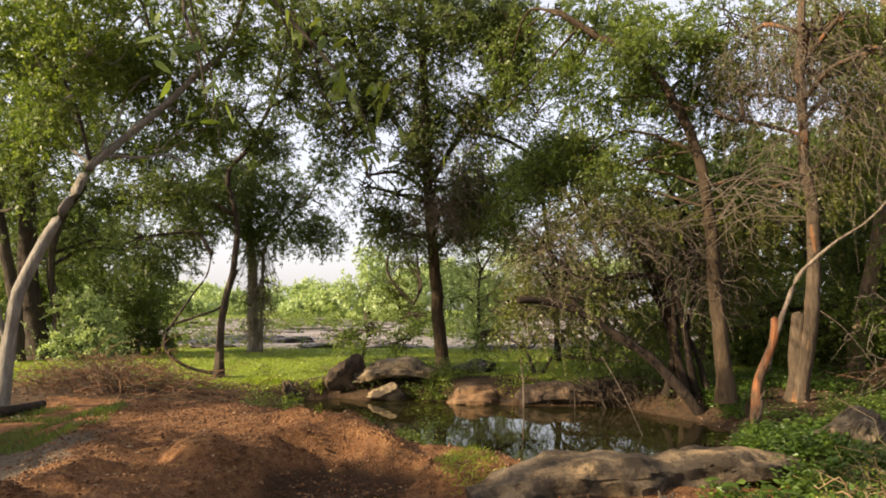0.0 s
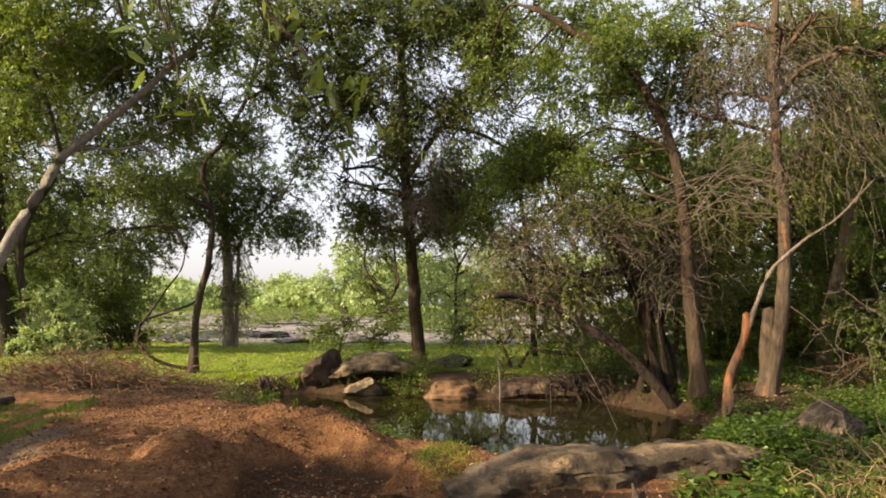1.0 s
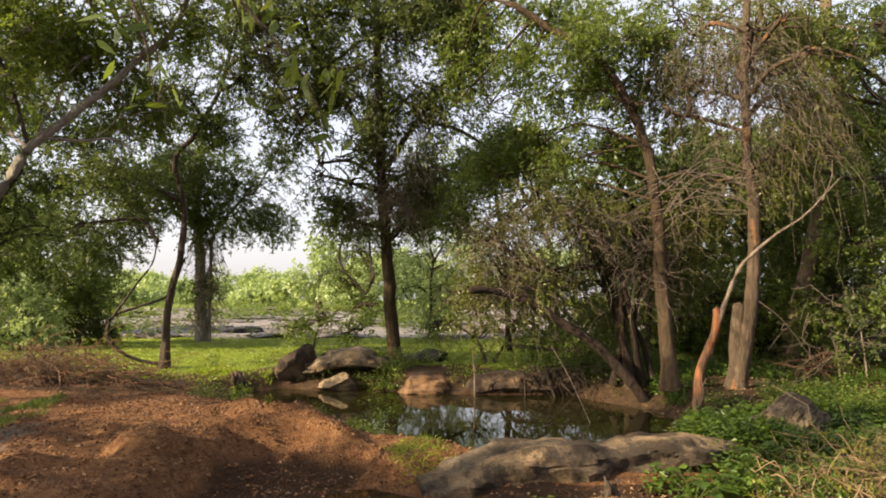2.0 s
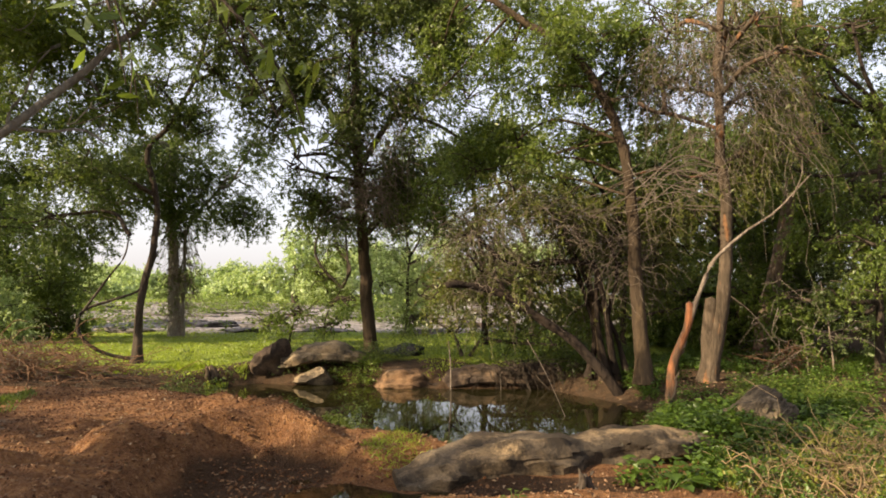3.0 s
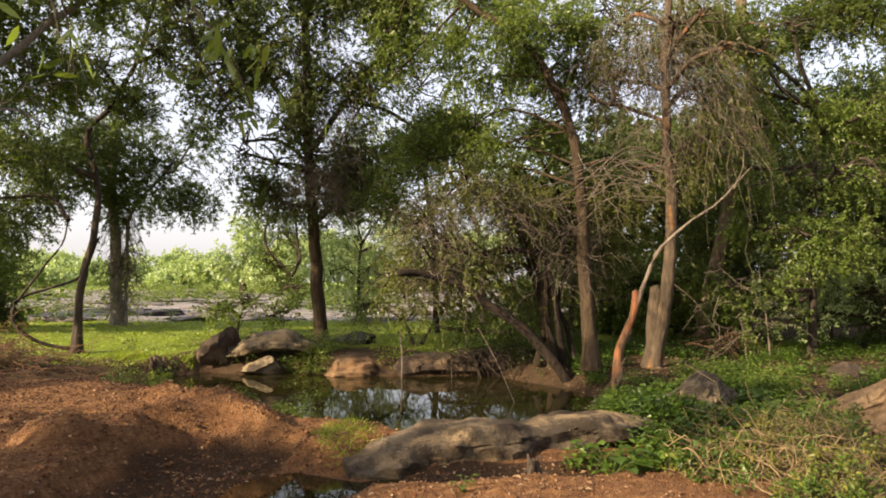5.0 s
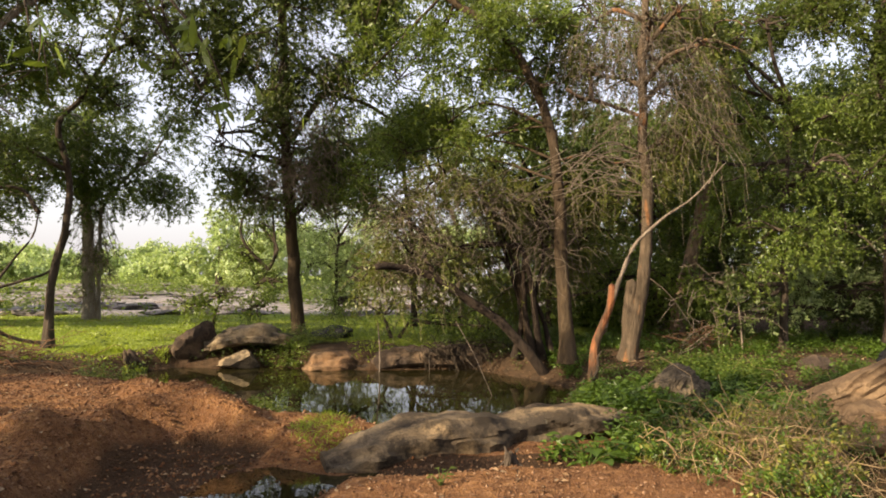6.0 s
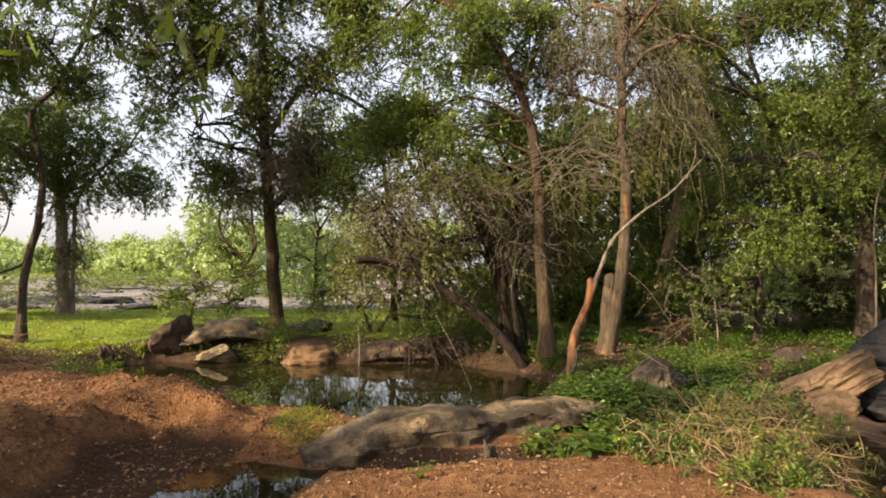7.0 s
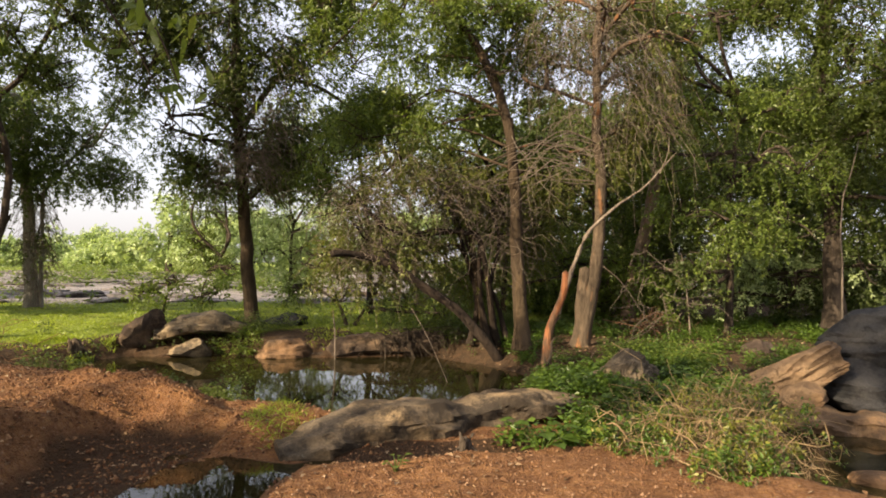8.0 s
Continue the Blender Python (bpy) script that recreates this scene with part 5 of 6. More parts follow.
x, y = scatter(14000, (-6.4, -3.5, 5.6, 9.4), rng, lambda x, y: (np.hypot(x + 4.9, (y - 7.4) * 0.8) < 1.3 + 0.3 * ripple(x, y, 3.0, 0.6)) & patchy(x, y, 1.6, 0.8, -0.45))
# tree shade on this patch is put into the darker blade colour
blades("green grass patch beside the gravel", x, y, 0.09, LEAF_DARK, rng, 0.007)
x, y = scatter(60000, (-0.4, 0.75, 5.7, 7.3), rng, lambda x, y: dry(x, y, -0.02) & (np.hypot(x - 0.26, (y - 6.12) * 0.7) < 0.30 + 0.1 * ripple(x, y, 9.0)))
blades("yellow-green grass tuft at the slab's end", x[:800], y[:800], 0.075, GRASS_M, rng, 0.005, lean=0.9)
x, y = scatter(5000, (-3.6, -2.2, 11.0, 12.4), rng, lambda x, y: dry(x, y, 0.0) & patchy(x, y, 2.0, 0.8, 0.35))
blades("rank grass at the pond's narrow end", x, y, 0.13, GRASS_M, rng, 0.010)
x, y = scatter(13000, (2.4, 13, 6.0, 12.5), rng, lambda x, y: dry(x, y, 0.1) & (patchy(x, y, 1.5, 1.7, 0.05) | ((x > 5.0) & patchy(x, y, 2.1, 0.9, 0.12))) & patchy(x, y, 4.2, 0.6, -0.25) & (x > 3.9 - 0.2 * (7.4 - y) * (y < 7.4)))
herbs("fresh green herb layer under the trees", x, y, 0.19, 0.046, HERB_M, rng)
x, y = scatter(2000, (2.0, 5.4, 4.3, 7.6), rng, lambda x, y: dry(x, y, 0.12) & patchy(x, y, 1.6, 2.9, 0.0) & (y > 5.3 - 0.25 * (x - 2)) & ((x > 3.1) | (y < 5.45) | (y > 6.7)) & (np.hypot(x - 3.95, y - 6.35) > 0.45))
herbs("broad-leaved green weeds round the boulder", x, y, 0.17, 0.06, HERB_M, rng, 14)
x, y = scatter(5500, (-3.5, 5.5, 10.3, 13.5), rng, lambda x, y: dry(x, y, 0.1) & patchy(x, y, 1.3, 0.2, 0.2))
herbs("scattered weeds on the far bank", x, y, 0.3, 0.05, LEAF_MID, rng)

x, y = scatter(1500, (4.2, 6.4, 6.6, 8.6), rng, lambda x, y: dry(x, y, 0.1) & (np.hypot((x - 5.1) / 1.1, (y - 7.6) / 0.8) < 0.75 + 0.4 * ripple(x, y, 4.0, 1.2)))
herbs("sunlit yellow-green herbs under the trees", x[:260], y[:260], 0.24, 0.045, LEAF_LIGHT, rng, 14)

x, y = scatter(6000, (-1.1, 0.6, 6.5, 9.6), rng, lambda x, y: (np.abs(signed(POND, x, y) - 0.06) < 0.10) & patchy(x, y, 2.6, 0.4, 0.1))
herbs("trailing dark weeds along the water's edge", x[:130], y[:130], 0.13, 0.04, LEAF_DARK, rng, 14)
x, y = rng.normal(-0.2, 0.12, 16), rng.normal(8.5, 0.45, 16)
herbs("drooping dark weeds rooted in the pond's shallow edge", x, y, 0.4, 0.045, LEAF_DARK, rng, 26)
x, y = scatter(800, (-0.75, 0.1, 11.5, 12.2), rng, lambda x, y: dry(x, y, -0.1) & patchy(x, y, 3.0, 1.1, -0.1))
herbs("leafy weeds between the rocks of the far bank", x[:70], y[:70], 0.24, 0.05, LEAF_LIGHT, rng, 16)
x, y = scatter(900, (2.9, 3.8, 6.2, 7.0), rng, lambda x, y: dry(x, y, 0.0) & patchy(x, y, 3.0, 0.3, -0.3))
herbs("low green weeds between slab and boulder", x[:210], y[:210], 0.17, 0.04, HERB_M, rng, 14)
x, y = scatter(900, (2.85, 4.0, 5.3, 6.5), rng, lambda x, y: dry(x, y, 0.0) & patchy(x, y, 2.6, 1.3, -0.5))
herbs("leafy weeds behind the end of the long slab", x[:320], y[:320], 0.2, 0.055, HERB_M, rng, 14)


def pebbles(label, x, y, size, mat, rng, name="gravel"):
    """Small stones: squashed octahedra bedded in the soil."""
    n = len(x)
    s = size * rng.uniform(0.4, 1.6, n) ** 1.4
    base = np.stack([x, y, height(x, y) + s * 0.15], 1)
    a = rng.uniform(0, 6.28, n)
    ux = np.stack([np.cos(a), np.sin(a), rng.normal(0, 0.2, n)], 1) * s[:, None] * rng.uniform(0.7, 1.2, (n, 1))
    uy = np.stack([-np.sin(a), np.cos(a), rng.normal(0, 0.2, n)], 1) * s[:, None] * rng.uniform(0.6, 1.0, (n, 1))
    uz = np.array([0, 0, 1.0]) * s[:, None] * rng.uniform(0.4, 0.8, (n, 1))
    V = np.stack([base + ux, base + uy, base - ux, base - uy, base + uz + ux * 0.3, base + uz + uy * 0.3, base + uz - ux * 0.3, base + uz - uy * 0.3], 1).reshape(-1, 3)
    i = np.arange(n)[:, None] * 8
    F = np.concatenate([i + np.array([[0, 1, 5, 4]]), i + np.array([[1, 2, 6, 5]]), i + np.array([[2, 3, 7, 6]]), i + np.array([[3, 0, 4, 7]]), i + np.array([[4, 5, 6, 7]])])
    return tagged(quads(name, V, F, mat), label, "gravel", kind="stuff")


def litter_material(name, a, b, c):
    m = Nodes(name)
    col = m.ramp(m.island(), (0.0, a), (0.5, b), (1.0, c))
    col = m.mix(m.ramp(m.noise(60, 3), (0.4, 0.0), (0.7, 0.5)), col, a)
    return m.finish(col, 0.85, None, 0.2)


PEBBLE_M = litter_material("pebble", (0.06, 0.027, 0.013), (0.155, 0.078, 0.038), (0.28, 0.175, 0.105))
CLOD_M = litter_material("clod", (0.05, 0.02, 0.009), (0.14, 0.062, 0.026), (0.30, 0.17, 0.085))
DEAD_LEAF_M = litter_material("dead_leaf", (0.10, 0.05, 0.025), (0.20, 0.13, 0.072), (0.34, 0.25, 0.16))
x, y = scatter(21000, (-4.6, 3.2, 3.2, 10.2), rng, lambda x, y: dry(x, y, 0.0) & (x < 2.9 - 0.5 * np.maximum(0, y - 5.0)))
pebbles("loose rust-brown gravel on the mound", x, y, 0.0095, PEBBLE_M, rng)
x, y = scatter(1500, (-3.6, 1.2, 3.6, 8.5), rng, lambda x, y: dry(x, y, 0.0) & (patchy(x, y, 2.2, 1.3, 0.0) | (signed(HOLLOW, x, y) < 0.1)))
pebbles("crumbled clods of red soil on the mound", x, y, 0.017, CLOD_M, rng, "clods")
x, y = scatter(7000, (-3.8, 1.4, 3.6, 8.8), rng, lambda x, y: dry(x, y, 0.0) & (signed(MOUND, x, y) < 0.5) | (signed(HOLLOW, x, y) < 0.2))
pebbles("coarse rusty grit on the mound and in its hollow", x, y, 0.012, CLOD_M, rng, "grit")


def dead_leaves(label, x, y, size, rng):
    n = len(x)
    base = np.stack([x, y, height(x, y) + 0.008], 1)
    a = rng.uniform(0, 6.28, n)
    d = unit(np.stack([np.cos(a), np.sin(a), rng.normal(0.1, 0.25, n)], 1))
    nrm = unit(np.stack([rng.normal(0, 0.3, n), rng.normal(0, 0.3, n), np.ones(n)], 1))
    L = size * rng.uniform(0.5, 1.4, n)
    V, F = leaf_quads(base, d, nrm, L, L * 0.55, 0.25)
    return tagged(quads("leaf_litter", V, F, DEAD_LEAF_M), label, "leaf litter", kind="stuff")


x, y = scatter(9500, (-7, 6, -6, 11), rng, lambda x, y: dry(x, y, 0.0) & patchy(x, y, 1.1, 0.5, -0.2))
dead_leaves("dry fallen leaves on the gravel", x, y, 0.05, rng)
x, y = scatter(3000, (2.6, 12, 7.5, 13), rng, lambda x, y: dry(x, y, -0.05))
dead_leaves("brown leaf litter under the thicket", x, y, 0.06, rng)


x, y = scatter(230, (2.1, 3.6, 4.7, 5.7), rng, lambda x, y: dry(x, y, 0.05) & (np.hypot((x - 2.8) / 1.6, y - 5.15) < 0.36))
herbs("leafy weeds at the end of the long slab", x, y, 0.19, 0.06, HERB_M, rng, 12)
rr2 = np.random.default_rng(77)
x, y = scatter(2000, (-18, 6, 19.5, 48), rr2, lambda x, y: patchy(x, y, 0.45, 1.3, 0.15) & (x < 0.14 * y))
herbs("low green scrub dotted over the rock flat", x, y, 0.7, 0.14, LEAF_LIGHT, rr2, 26)

# ---------- brush, tangles and dead wood ----------


def brush_pile(label, at, spread, tall, n, seed):
    rng = np.random.default_rng(seed)
    cx, cy = at
    e = empty("brush_pile", (cx, cy, float(height(cx, cy))), label, "brush")
    x, y = rng.normal(cx, spread, n), rng.normal(cy, spread * 0.5, n)
    st = np.stack([x, y, height(x, y) + rng.uniform(0.0, tall, n) * np.exp(-((x - cx) / (1.3 * spread)) ** 2)], 1)
    a = rng.uniform(0, 6.28, n)
    thatch("brushwood", st, np.stack([np.cos(a), np.sin(a) * 0.5, rng.uniform(-0.3, 0.9, n)], 1), 0.62, 0.008, BRUSH_M, e, rng, 0.3, 7, 0.6)
    thatch("brush_twig_spray", st, np.stack([np.sin(a), np.cos(a) * 0.5, rng.uniform(-0.2, 1.1, n)], 1), 0.4, 0.004, TWIG_M, e, rng, 0.4, 6, 0.7)
    for i in range(5):
        a = rng.uniform(-0.6, 0.6) + (3.14 if i % 2 else 0)
        p = np.array([rng.normal(cx, spread * 0.8), rng.normal(cy, spread * 0.4), float(height(cx, cy)) + 0.1])
        q = p + np.array([math.cos(a), math.sin(a) * 0.4, rng.uniform(0.0, 0.35)]) * rng.uniform(0.8, 1.5) * min(1.0, spread * 1.6)
        limb("stick", [tuple(p), tuple((p + q) / 2 + rng.normal(size=3) * 0.08), tuple(q)], 0.02, 0.008, BRUSH_M, e, 6)
    settle(e)


brush_pile("heap of dry brown cut twigs and branches", (-5.5, 11.1), 0.8, 0.45, 560, 51)
brush_pile("small heap of dry reddish brush under the trees", (6.9, 10.4), 0.35, 0.35, 70, 52)


def tangle(label, at, spread, tall, n, seed, leafy=1.0, green=0.5):
    """A sprawling bush of bent straw-coloured stems with clumps of small leaves."""
    rng = np.random.default_rng(seed)
    z = float(height(at[0], at[1]))
    e = empty("bush", (at[0], at[1], z), label, "bush")
    x, y = rng.normal(at[0], spread * 0.5, n), rng.normal(at[1], spread * 0.45, n)
    st = np.stack([x, y, height(x, y)], 1)
    a = rng.uniform(0, 6.28, n)
    lines, _ = thatch("stem_tangle", st, np.stack([np.cos(a) * 0.9, np.sin(a) * 0.9, rng.uniform(0.5, 1.3, n)], 1), tall * 1.5, 0.0036, STRAW_M, e, rng, 0.8, 9, 1.1)
    side = rng.integers(0, n, n)
    twigs, _ = thatch("twig_tangle", lines[side, rng.integers(2, 8, n)], rng.normal(size=(n, 3)) + np.array([0, 0, 0.3]), tall * 0.6, 0.0022, TWIG_M, e, rng, 0.5, 6, 0.7)
    for mat, share in ((LEAF_YELLOW, 1 - green), (HERB_M, green)):
        m = int(n * 26 * leafy * share)
        clump = rng.integers(0, n, max(4, n // 2))
        i, j = rng.choice(clump, m), rng.integers(1, 6, m)
        base = twigs[i, j] + rng.normal(size=(m, 3)) * 0.03
        base = base[base[:, 2] > height(base[:, 0], base[:, 1])]
        d = unit(rng.normal(size=base.shape) + np.array([0, 0, -0.2]))
        nr = unit(rng.normal(size=base.shape) * 0.6 + np.array([0, 0, 1.0]))
        L = 0.036 * rng.uniform(0.5, 1.5, len(base))
        V, F = leaf_quads(base, d, nr, L, L * 0.5)
        tagged(quads("foliage", V, F, mat, e), kind="stuff")
    for k in range(4):
        p = np.array([at[0] + spread * rng.uniform(-0.8, 0.5), at[1] + spread * rng.uniform(-0.6, 0.5), z + 0.02])
        q = p + np.array([rng.uniform(-0.5, 0.6), rng.uniform(-0.3, 0.5), rng.uniform(0.15, tall)])
        limb("dry_stem", [tuple(p), tuple(p * 0.6 + q * 0.4 + rng.normal(size=3) * 0.07), tuple(p * 0.3 + q * 0.7 + rng.normal(size=3) * 0.07), tuple(q)], 0.009, 0.004, STRAW_M, e, 6)
    settle(e)


tangle("straw-coloured tangled bush with small yellow-green leaves", (3.5, 4.72), 0.36, 0.42, 120, 61)
tangle("low leafy bush with straw stems beside the brook", (3.35, 4.05), 0.42, 0.2, 110, 62, 1.4, 0.75)
tangle("drooping straw-coloured bush with small yellow leaves", (3.9, 4.5), 0.36, 0.34, 110, 64, 0.9, 0.4)
tangle("drooping straw-coloured bush with small yellow leaves", (3.85, 5.15), 0.32, 0.42, 100, 65, 0.8, 0.4)
tangle("yellowing tangled bush near the rock pile", (4.35, 5.3), 0.36, 0.34, 90, 63, 0.9, 0.5)
tangle("low green bush at the soil's edge", (2.95, 4.75), 0.28, 0.22, 60, 66, 1.4, 0.7)


def broadleaf(label, at, leaves, size, tall, seed, mat=HERB_M):
    rng = np.random.default_rng(seed)
    z = float(height(*at))
    e = empty("plant", (at[0], at[1], z), label, "plant")
    for k in range(leaves):
        a = k * 2.4 + rng.uniform(-0.3, 0.3)
        h = tall * rng.uniform(0.5, 1.1)
        r = tall * rng.uniform(0.3, 0.9)
        p0, p1 = (at[0], at[1], z - 0.02), (at[0] + math.cos(a) * r, at[1] + math.sin(a) * r, z + h)
        stalk, _ = limb("stalk", [p0, ((p0[0] + p1[0]) / 2, (p0[1] + p1[1]) / 2, z + h * 0.65), p1], 0.004, 0.002, HERB_M, e, 5)
        L, n = size * rng.uniform(0.7, 1.2), 7
        bm = bmesh.new()
        rows = []
        for i in range(n):
            u = i / (n - 1)
            w = 0.42 * L * math.sin(math.pi * min(1, u**0.8 * 0.97 + 0.02)) + 0.002
            drop = -0.25 * L * u * u
            o = Vector(p1) + Vector((math.cos(a), math.sin(a), 0.15)) * L * u + Vector((0, 0, drop))
            s = Vector((-math.sin(a), math.cos(a), 0))
            rows.append([bm.verts.new(o + s * w + Vector((0, 0, 0.12 * w))), bm.verts.new(o), bm.verts.new(o - s * w + Vector((0, 0, 0.12 * w)))])
        for r0, r1 in zip(rows, rows[1:]):
            bm.faces.new((r0[0], r0[1], r1[1], r1[0]))
            bm.faces.new((r0[1], r0[2], r1[2], r1[1]))
        part("leaf", bm, mat, stalk)
    settle(e)


broadleaf("broad-leaved green plant at the slab's foot", (2.28, 5.02), 11, 0.15, 0.26, 71)
broadleaf("bright young plant with long pointed leaves", (3.42, 5.22), 6, 0.16, 0.18, 72)
broadleaf("small pale weed on the red soil", (0.99, 4.62), 9, 0.05, 0.10, 73, LEAF_LIGHT)
broadleaf("green broad-leaved weed beside the slab", (2.65, 5.2), 8, 0.10, 0.18, 74)


def dead_stump(label, at, tall, seed, name="stump"):
    rng = np.random.default_rng(seed)
    z = float(height(*at))
    e = empty(name, (at[0], at[1], z), label, "stump")
    limb("trunk", [(at[0], at[1], z - 0.05), (at[0] + 0.12 * tall, at[1], z + tall * 0.4), (at[0] - 0.05 * tall, at[1], z + tall * 0.8)], tall * 0.22, tall * 0.10, BARK_PEEL if tall > 0.25 else BARK_DARK, e, 9, 0.5)
    for k in range(3):
        a, up = k * 2.1 + rng.uniform(-0.4, 0.4), tall * rng.uniform(0.55, 0.95)
        dx, dy = math.cos(a) * tall, math.sin(a) * tall
        limb("prong", [(at[0], at[1], z + 0.02), (at[0] + 0.30 * dx, at[1] + 0.2 * dy, z + 0.3 * up), (at[0] + 0.22 * dx, at[1] + 0.3 * dy, z + 0.7 * up), (at[0] + 0.42 * dx, at[1] + 0.3 * dy, z + up)],
             tall * 0.15, tall * 0.05, BARK_PEEL if tall > 0.25 else BARK_DARK, e, 8, 0.6)
    for k in range(4):
        a = rng.uniform(0, 6.28)
        limb("root", [(at[0], at[1], z + 0.08), (at[0] + math.cos(a) * tall * 0.4, at[1] + math.sin(a) * tall * 0.4, z + 0.06), (at[0] + math.cos(a) * tall * 0.8, at[1] + math.sin(a) * tall * 0.8, z - 0.02)], tall * 0.10, tall * 0.04, BARK_DARK, e, 6, 0.3)
    settle(e)


dead_stump("small broken tan stump on the pond bank", (-2.69, 11.65), 0.32, 81)
dead_stump("dark gnarled root stub on the red soil", (1.62, 5.0), 0.2, 82)


def bank_roots():
    rng = np.random.default_rng(83)
    e = empty("root_tangle", (2.7, 11.2, 0.3), "exposed dark roots hanging over the far bank", "roots")
    n = 90
    st = np.stack([rng.uniform(1.9, 3.7, n), rng.uniform(10.95, 11.3, n), rng.uniform(0.28, 0.5, n)], 1)
    thatch("root_mesh", st, np.stack([rng.normal(0, 1, n), rng.uniform(-0.8, 0.0, n), rng.uniform(-0.5, 0.5, n)], 1), 0.45, 0.009, TWIG_DARK, e, rng, 0.9, 7, 0.4)
    for k in range(6):
        x = 2.1 + 0.28 * k
        limb("root", [(x, 11.5, 0.38), (x + rng.normal(0, 0.1), 11.1, 0.36), (x + rng.normal(0, 0.2), 10.95, 0.02)], 0.025, 0.012, BARK_DARK, e, 6, 0.3)
    settle(e)


bank_roots()


def pole(label, pts, r0, r1, mat, name="stick"):
    ob, _ = limb(name, pts, r0, r1, mat, None, 6)
    return tagged(ob, label, "stick")


pole("thin upright stick standing in the pond", [(1.33, 11.05, -0.35), (1.32, 11.08, 0.3), (1.29, 11.1, 0.8)], 0.018, 0.010, TWIG_M)
pole("dark fallen log at the foot of the leaning tree", [(-5.79, 8.20, 0.32), (-5.52, 8.52, 0.32), (-5.45, 9.17, 0.32)], 0.09, 0.06, BARK_DARK, "log")
pole("tall pale dead sapling before the forest edge", [(8.85, 8.25, 0.3), (8.8, 8.2, 1.6), (8.78, 8.18, 2.58), (8.86, 8.1, 3.02), (8.93, 8.01, 3.53)], 0.018, 0.005, TWIG_M)
pole("fallen grey twig dipping into the pond", [(2.2, 9.3, 0.95), (2.33, 9.0, 0.62), (2.42, 8.8, 0.36), (2.6, 8.5, -0.2)], 0.006, 0.004, TWIG_M)


def hanging_leaves():
    """Large pale leaves on the ends of the boughs that reach out over the gravel."""
    host = bpy.data.objects["tree"]
    rng = np.random.default_rng(91)
    ends = [(-1.15, 4.3, 3.7), (-0.85, 4.1, 3.3), (-0.6, 4.0, 3.0), (-0.5, 3.98, 2.8), (-0.4, 3.95, 2.58), (-1.75, 4.3, 3.7), (-1.6, 4.1, 3.4),
            (-1.5, 4.0, 3.1), (-1.42, 3.95, 2.85), (-1.45, 4.9, 4.3), (-2.0, 5.0, 4.3), (-1.0, 4.2, 3.5), (-1.3, 4.4, 3.9), (-1.65, 4.2, 3.55)]
    p = np.array([e for e in ends for _ in range(10)]) + rng.normal(size=(len(ends) * 10, 3)) * np.array([0.16, 0.16, 0.12])
    d = unit(rng.normal(size=p.shape) * 0.6 + np.array([0, 0, -0.7]))
    n = unit(rng.normal(size=p.shape))
    L = 0.15 * rng.uniform(0.6, 1.2, len(p))
    side = unit(np.cross(d, n))
    W = (L * 0.36)[:, None]
    L = L[:, None]
    rows = [p, p + d * L * 0.25 + side * W * 0.42 + n * W * 0.1, p + d * L * 0.62 + side * W * 0.38 - n * L * 0.03, p + d * L - n * L * 0.12,
            p + d * L * 0.62 - side * W * 0.38 - n * L * 0.03, p + d * L * 0.25 - side * W * 0.42 + n * W * 0.1]
    V = np.stack(rows, 1).reshape(-1, 3)
    i = np.arange(len(p))[:, None] * 6
    F = np.concatenate([i + np.array([[0, 1, 2, 5]]), i + np.array([[5, 2, 3, 4]])])
    tagged(quads("bough_foliage", V, F, LEAF_LIGHT, host), "large pale green pointed leaves", kind="stuff")
    start = np.array([ends[i % len(ends)] for i in range(40)])
    thatch("bough_twig_spray", start + rng.normal(size=(40, 3)) * 0.05, rng.normal(size=(40, 3)) + np.array([0, 0, -0.5]), 0.3, 0.003, TWIG_DARK, host, rng, 0.3, 5, 0.2)
    settle(host)


hanging_leaves()

# ---------- the wood around, and unseen trees added behind the viewer ---
def wood_tree(x, y, tall, seed):
    rng = np.random.default_rng(seed)
    low = 0.5 if y < 10 else 0.15
    lobes = [(x + rng.normal(0, 1.3), y + rng.normal(0, 1.3), tall * rng.uniform(low, 1.0), rng.uniform(1.3, 2.0), rng.uniform(0.9, 1.4)) for _ in range(10)]
    if y > 10:
        lobes += [(x - 1.5, y - 0.5, 1.0, 1.6, 0.9), (x + 1.5, y - 0.5, 1.0, 1.6, 0.9)]
    top = (x + rng.normal(0, 0.3), y + rng.normal(0, 0.3), tall * 0.85)
    tree("leafy woodland tree added to close in the clearing", (x, y, 0.2), [([(x, y, 0.0), (x + 0.2, y, tall * 0.4), top], 0.2, 0.07, 0.1, "trunk")], lobes,
         0.28, LEAF_MID, BARK_TAN, seed, 0.65, 0.2, 0.3)


# never in view: these trees are added to hold back sky light
for i, (x, y, tall) in enumerate([(-7, -7, 9), (-2.5, -7.5, 10), (3, -7, 9), (8, -5, 10), (-13, -10, 9), (0.5, -12, 11)]):
    wood_tree(x, y, tall, 300 + i)
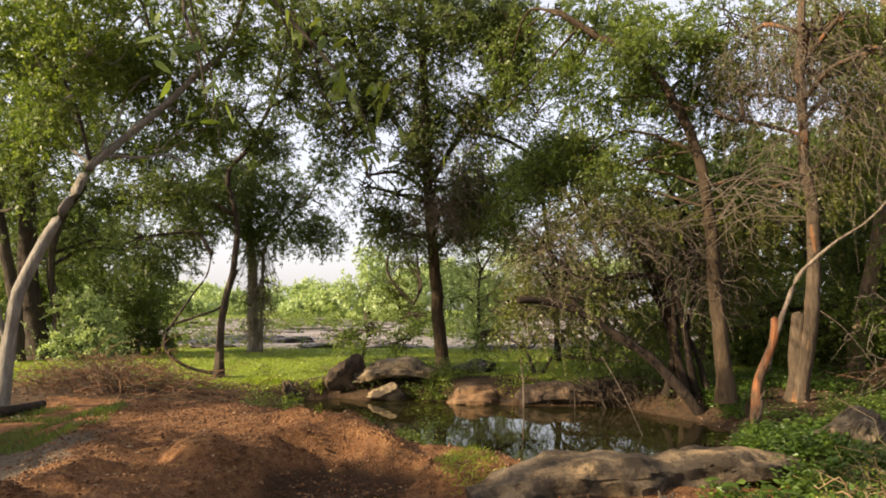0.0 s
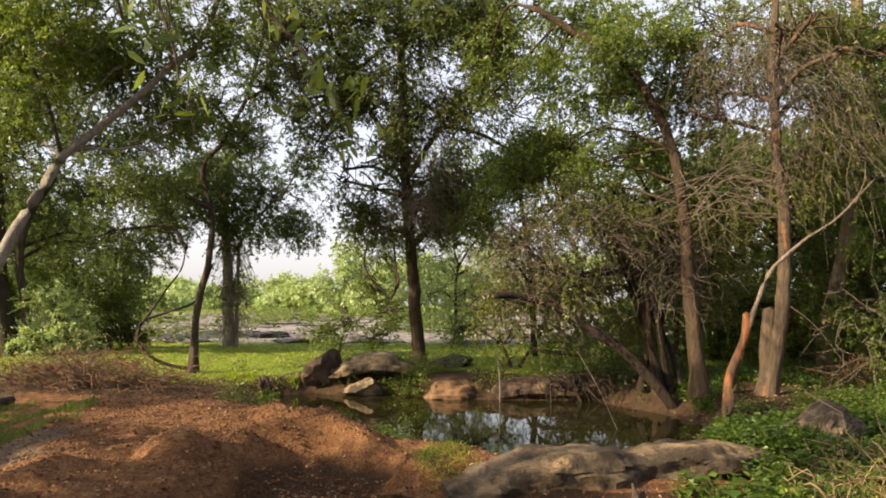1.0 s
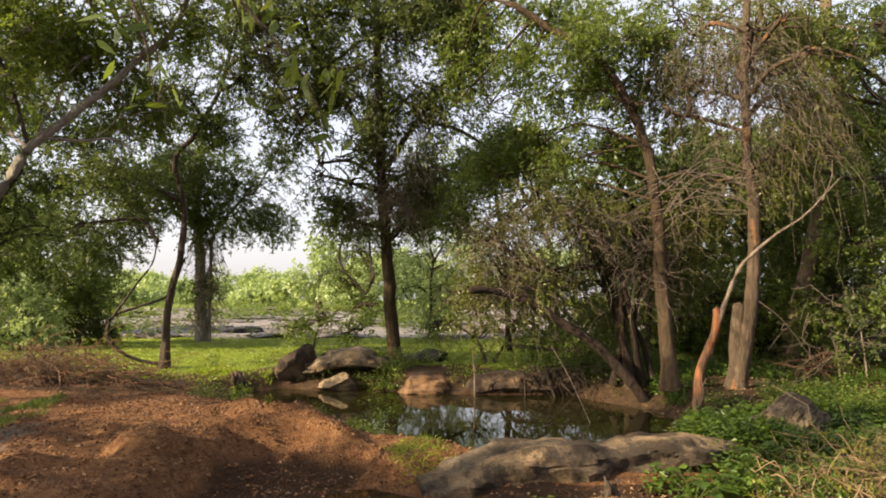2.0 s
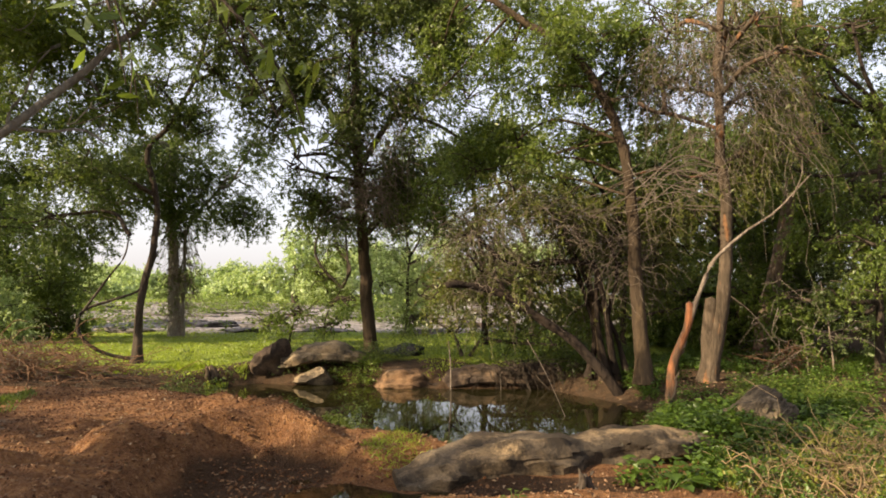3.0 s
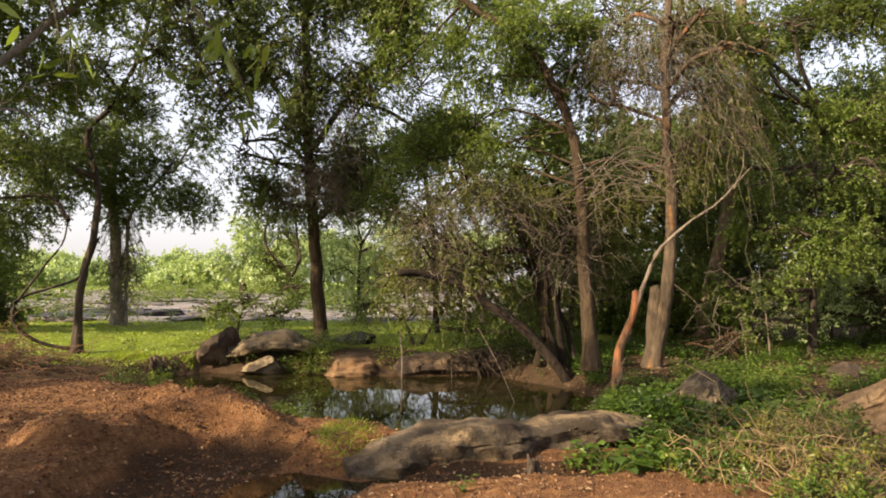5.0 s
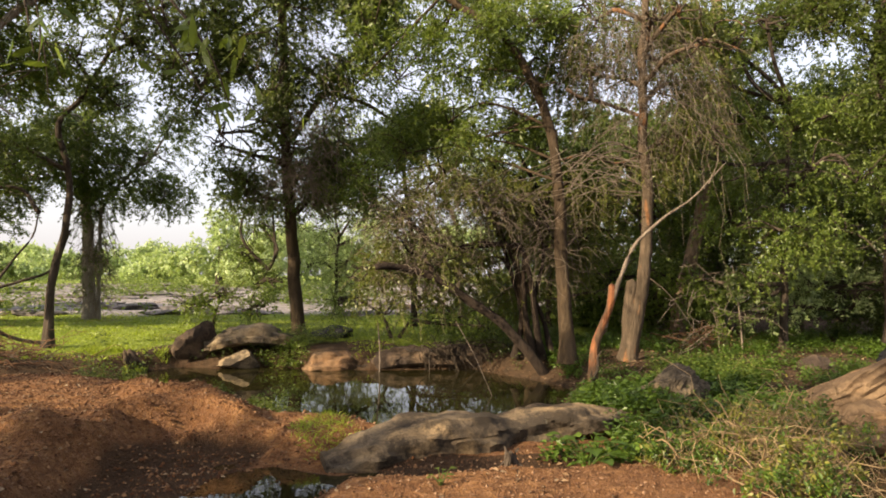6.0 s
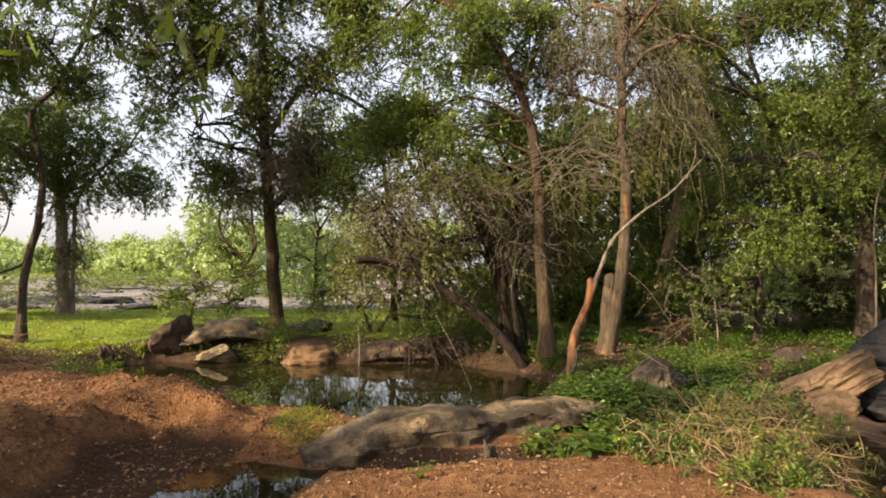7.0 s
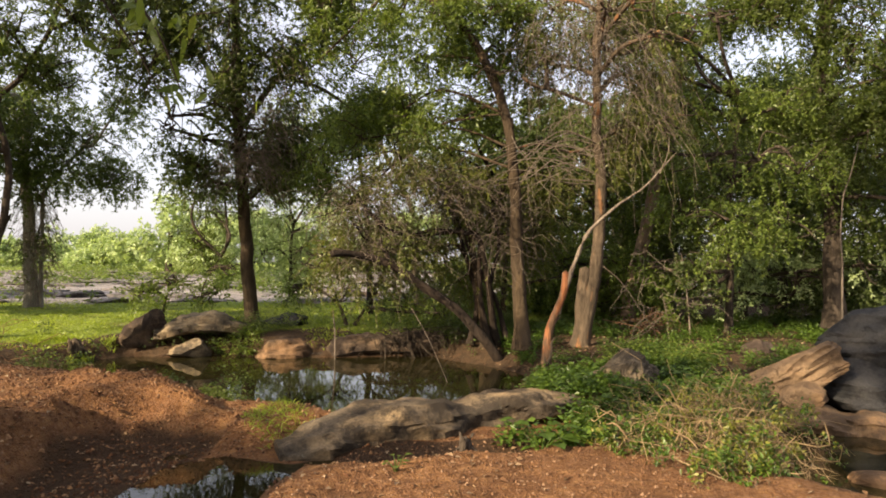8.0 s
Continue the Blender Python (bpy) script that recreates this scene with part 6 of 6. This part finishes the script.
# out of view; lobes set along the sun's way to shade the hollow
tree("unseen sparse young tree added to shade the gravel hollow", (-7.4, 3.0, 0.3),
     [([(-7.4, 3.0, 0.0), (-7.3, 3.0, 2.0), (-7.2, 3.2, 4.5), (-7.1, 2.9, 5.8)], 0.1, 0.03, 0.05, "trunk")],
     [(-6.6, 2.7, 3.5, 0.7, 0.6), (-6.7, 2.2, 3.4, 0.55, 0.5), (-6.8, 3.3, 3.6, 0.5, 0.45), (-6.6, 2.3, 4.0, 0.5, 0.4), (-7.3, 4.5, 4.5, 0.5, 0.35), (-6.9, 2.0, 4.7, 0.3, 0.25), (-7.0, 3.4, 6.1, 0.5, 0.35), (-7.0, 3.8, 7.1, 0.5, 0.4), (-7.2, 4.7, 6.6, 0.6, 0.4), (-8.2, 4.7, 2.6, 0.8, 0.55), (-8.5, 5.6, 2.5, 0.8, 0.5), (-8.3, 4.0, 2.7, 0.5, 0.4), (-7.5, 4.1, 3.4, 0.5, 0.35)],
     0.12, LEAF_MID, BARK_TAN, 320, 1.3, 0.2, 0.25)
# added out of view to throw shade along the mound's back
tree("unseen leafy tree added to shade the back of the mound", (-13.2, 4.9, 0.3),
     [([(-13.2, 4.9, 0.0), (-13.1, 4.9, 2.5), (-12.5, 5.0, 4.6), (-11.8, 4.9, 6.0)], 0.13, 0.04, 0.06, "trunk")],
     [(-12.0, 5.0, 5.5, 0.8, 0.5), (-12.4, 5.6, 4.6, 0.7, 0.5), (-11.2, 4.6, 6.2, 0.7, 0.5), (-13.0, 4.8, 3.9, 0.7, 0.5)], 0.12, LEAF_MID, BARK_TAN, 322, 0.9, 0.2, 0.35, twig=0.25)
# out-of-view shade caster for the right bank's herbs, rocks and brook
tree("unseen leafy tree with open high boughs, added to dapple the right bank", (-9.2, 1.6, 0.3),
     [([(-9.2, 1.6, 0.0), (-9.0, 1.7, 2.5), (-8.4, 2.0, 5.0), (-7.0, 2.2, 7.2)], 0.14, 0.05, 0.06, "trunk")],
     [(-5.6, 2.0, 7.6, 0.6, 0.4), (-5.9, 1.4, 7.9, 0.7, 0.5), (-5.2, 0.6, 8.2, 0.9, 0.5), (-7.2, 4.9, 7.0, 0.5, 0.4), (-4.6, 1.8, 8.4, 0.7, 0.5), (-5.6, 0.3, 7.7, 0.8, 0.5), (-4.9, -0.2, 7.9, 0.8, 0.5), (-6.2, -0.5, 7.3, 0.6, 0.4), (-6.7, 0.1, 7.0, 0.4, 0.3), (-7.3, 2.1, 7.3, 0.4, 0.3), (-8.3, 0.6, 7.3, 0.45, 0.3), (-7.0, 1.9, 7.4, 0.5, 0.35), (-7.0, -0.9, 7.2, 0.5, 0.35), (-6.4, -1.2, 7.3, 0.6, 0.4)],
     0.12, LEAF_MID, BARK_TAN, 321, 1.2, 0.2, 0.3, twig=0.25)
for i, (x, y, tall) in enumerate([(9.5, 23, 7), (12.5, 21, 7), (16, 18, 7), (20, 14, 8), (22, 8, 8), (14.5, 25, 8), (19, 21, 8)]):
    wood_tree(x, y, tall, 340 + i)

# unseen canopy added high over the clearing to block skylight, carried by standing trees
for host, lobes in (("tree.004", [(-2.0, 11.0, 10.2, 2.0, 0.8)]),
                    ("tree", [(-3.2, 1.6, 8.8, 2.0, 0.8), (1.5, 4.0, 8.6, 1.8, 0.8), (-1.0, 1.0, 9.0, 2.0, 0.8), (2.5, 0.8, 9.2, 2.0, 0.8)])):
    e = bpy.data.objects[host]
    rng = np.random.default_rng(len(host) + 400)
    stem = [o for o in e.children if o.name.startswith("trunk")][0]
    co = np.zeros(len(stem.data.vertices) * 3, np.float32)
    stem.data.vertices.foreach_get("co", co)
    boughs(e, [co.reshape(-1, 3)[-60:]], lobes, TWIG_DARK, rng, 0.05, 5)
    crown(e, lobes, 0.24, LEAF_MID, TWIG_DARK, rng, 0.9, 0.2, 11, 0.6, 0.3)
    settle(e)
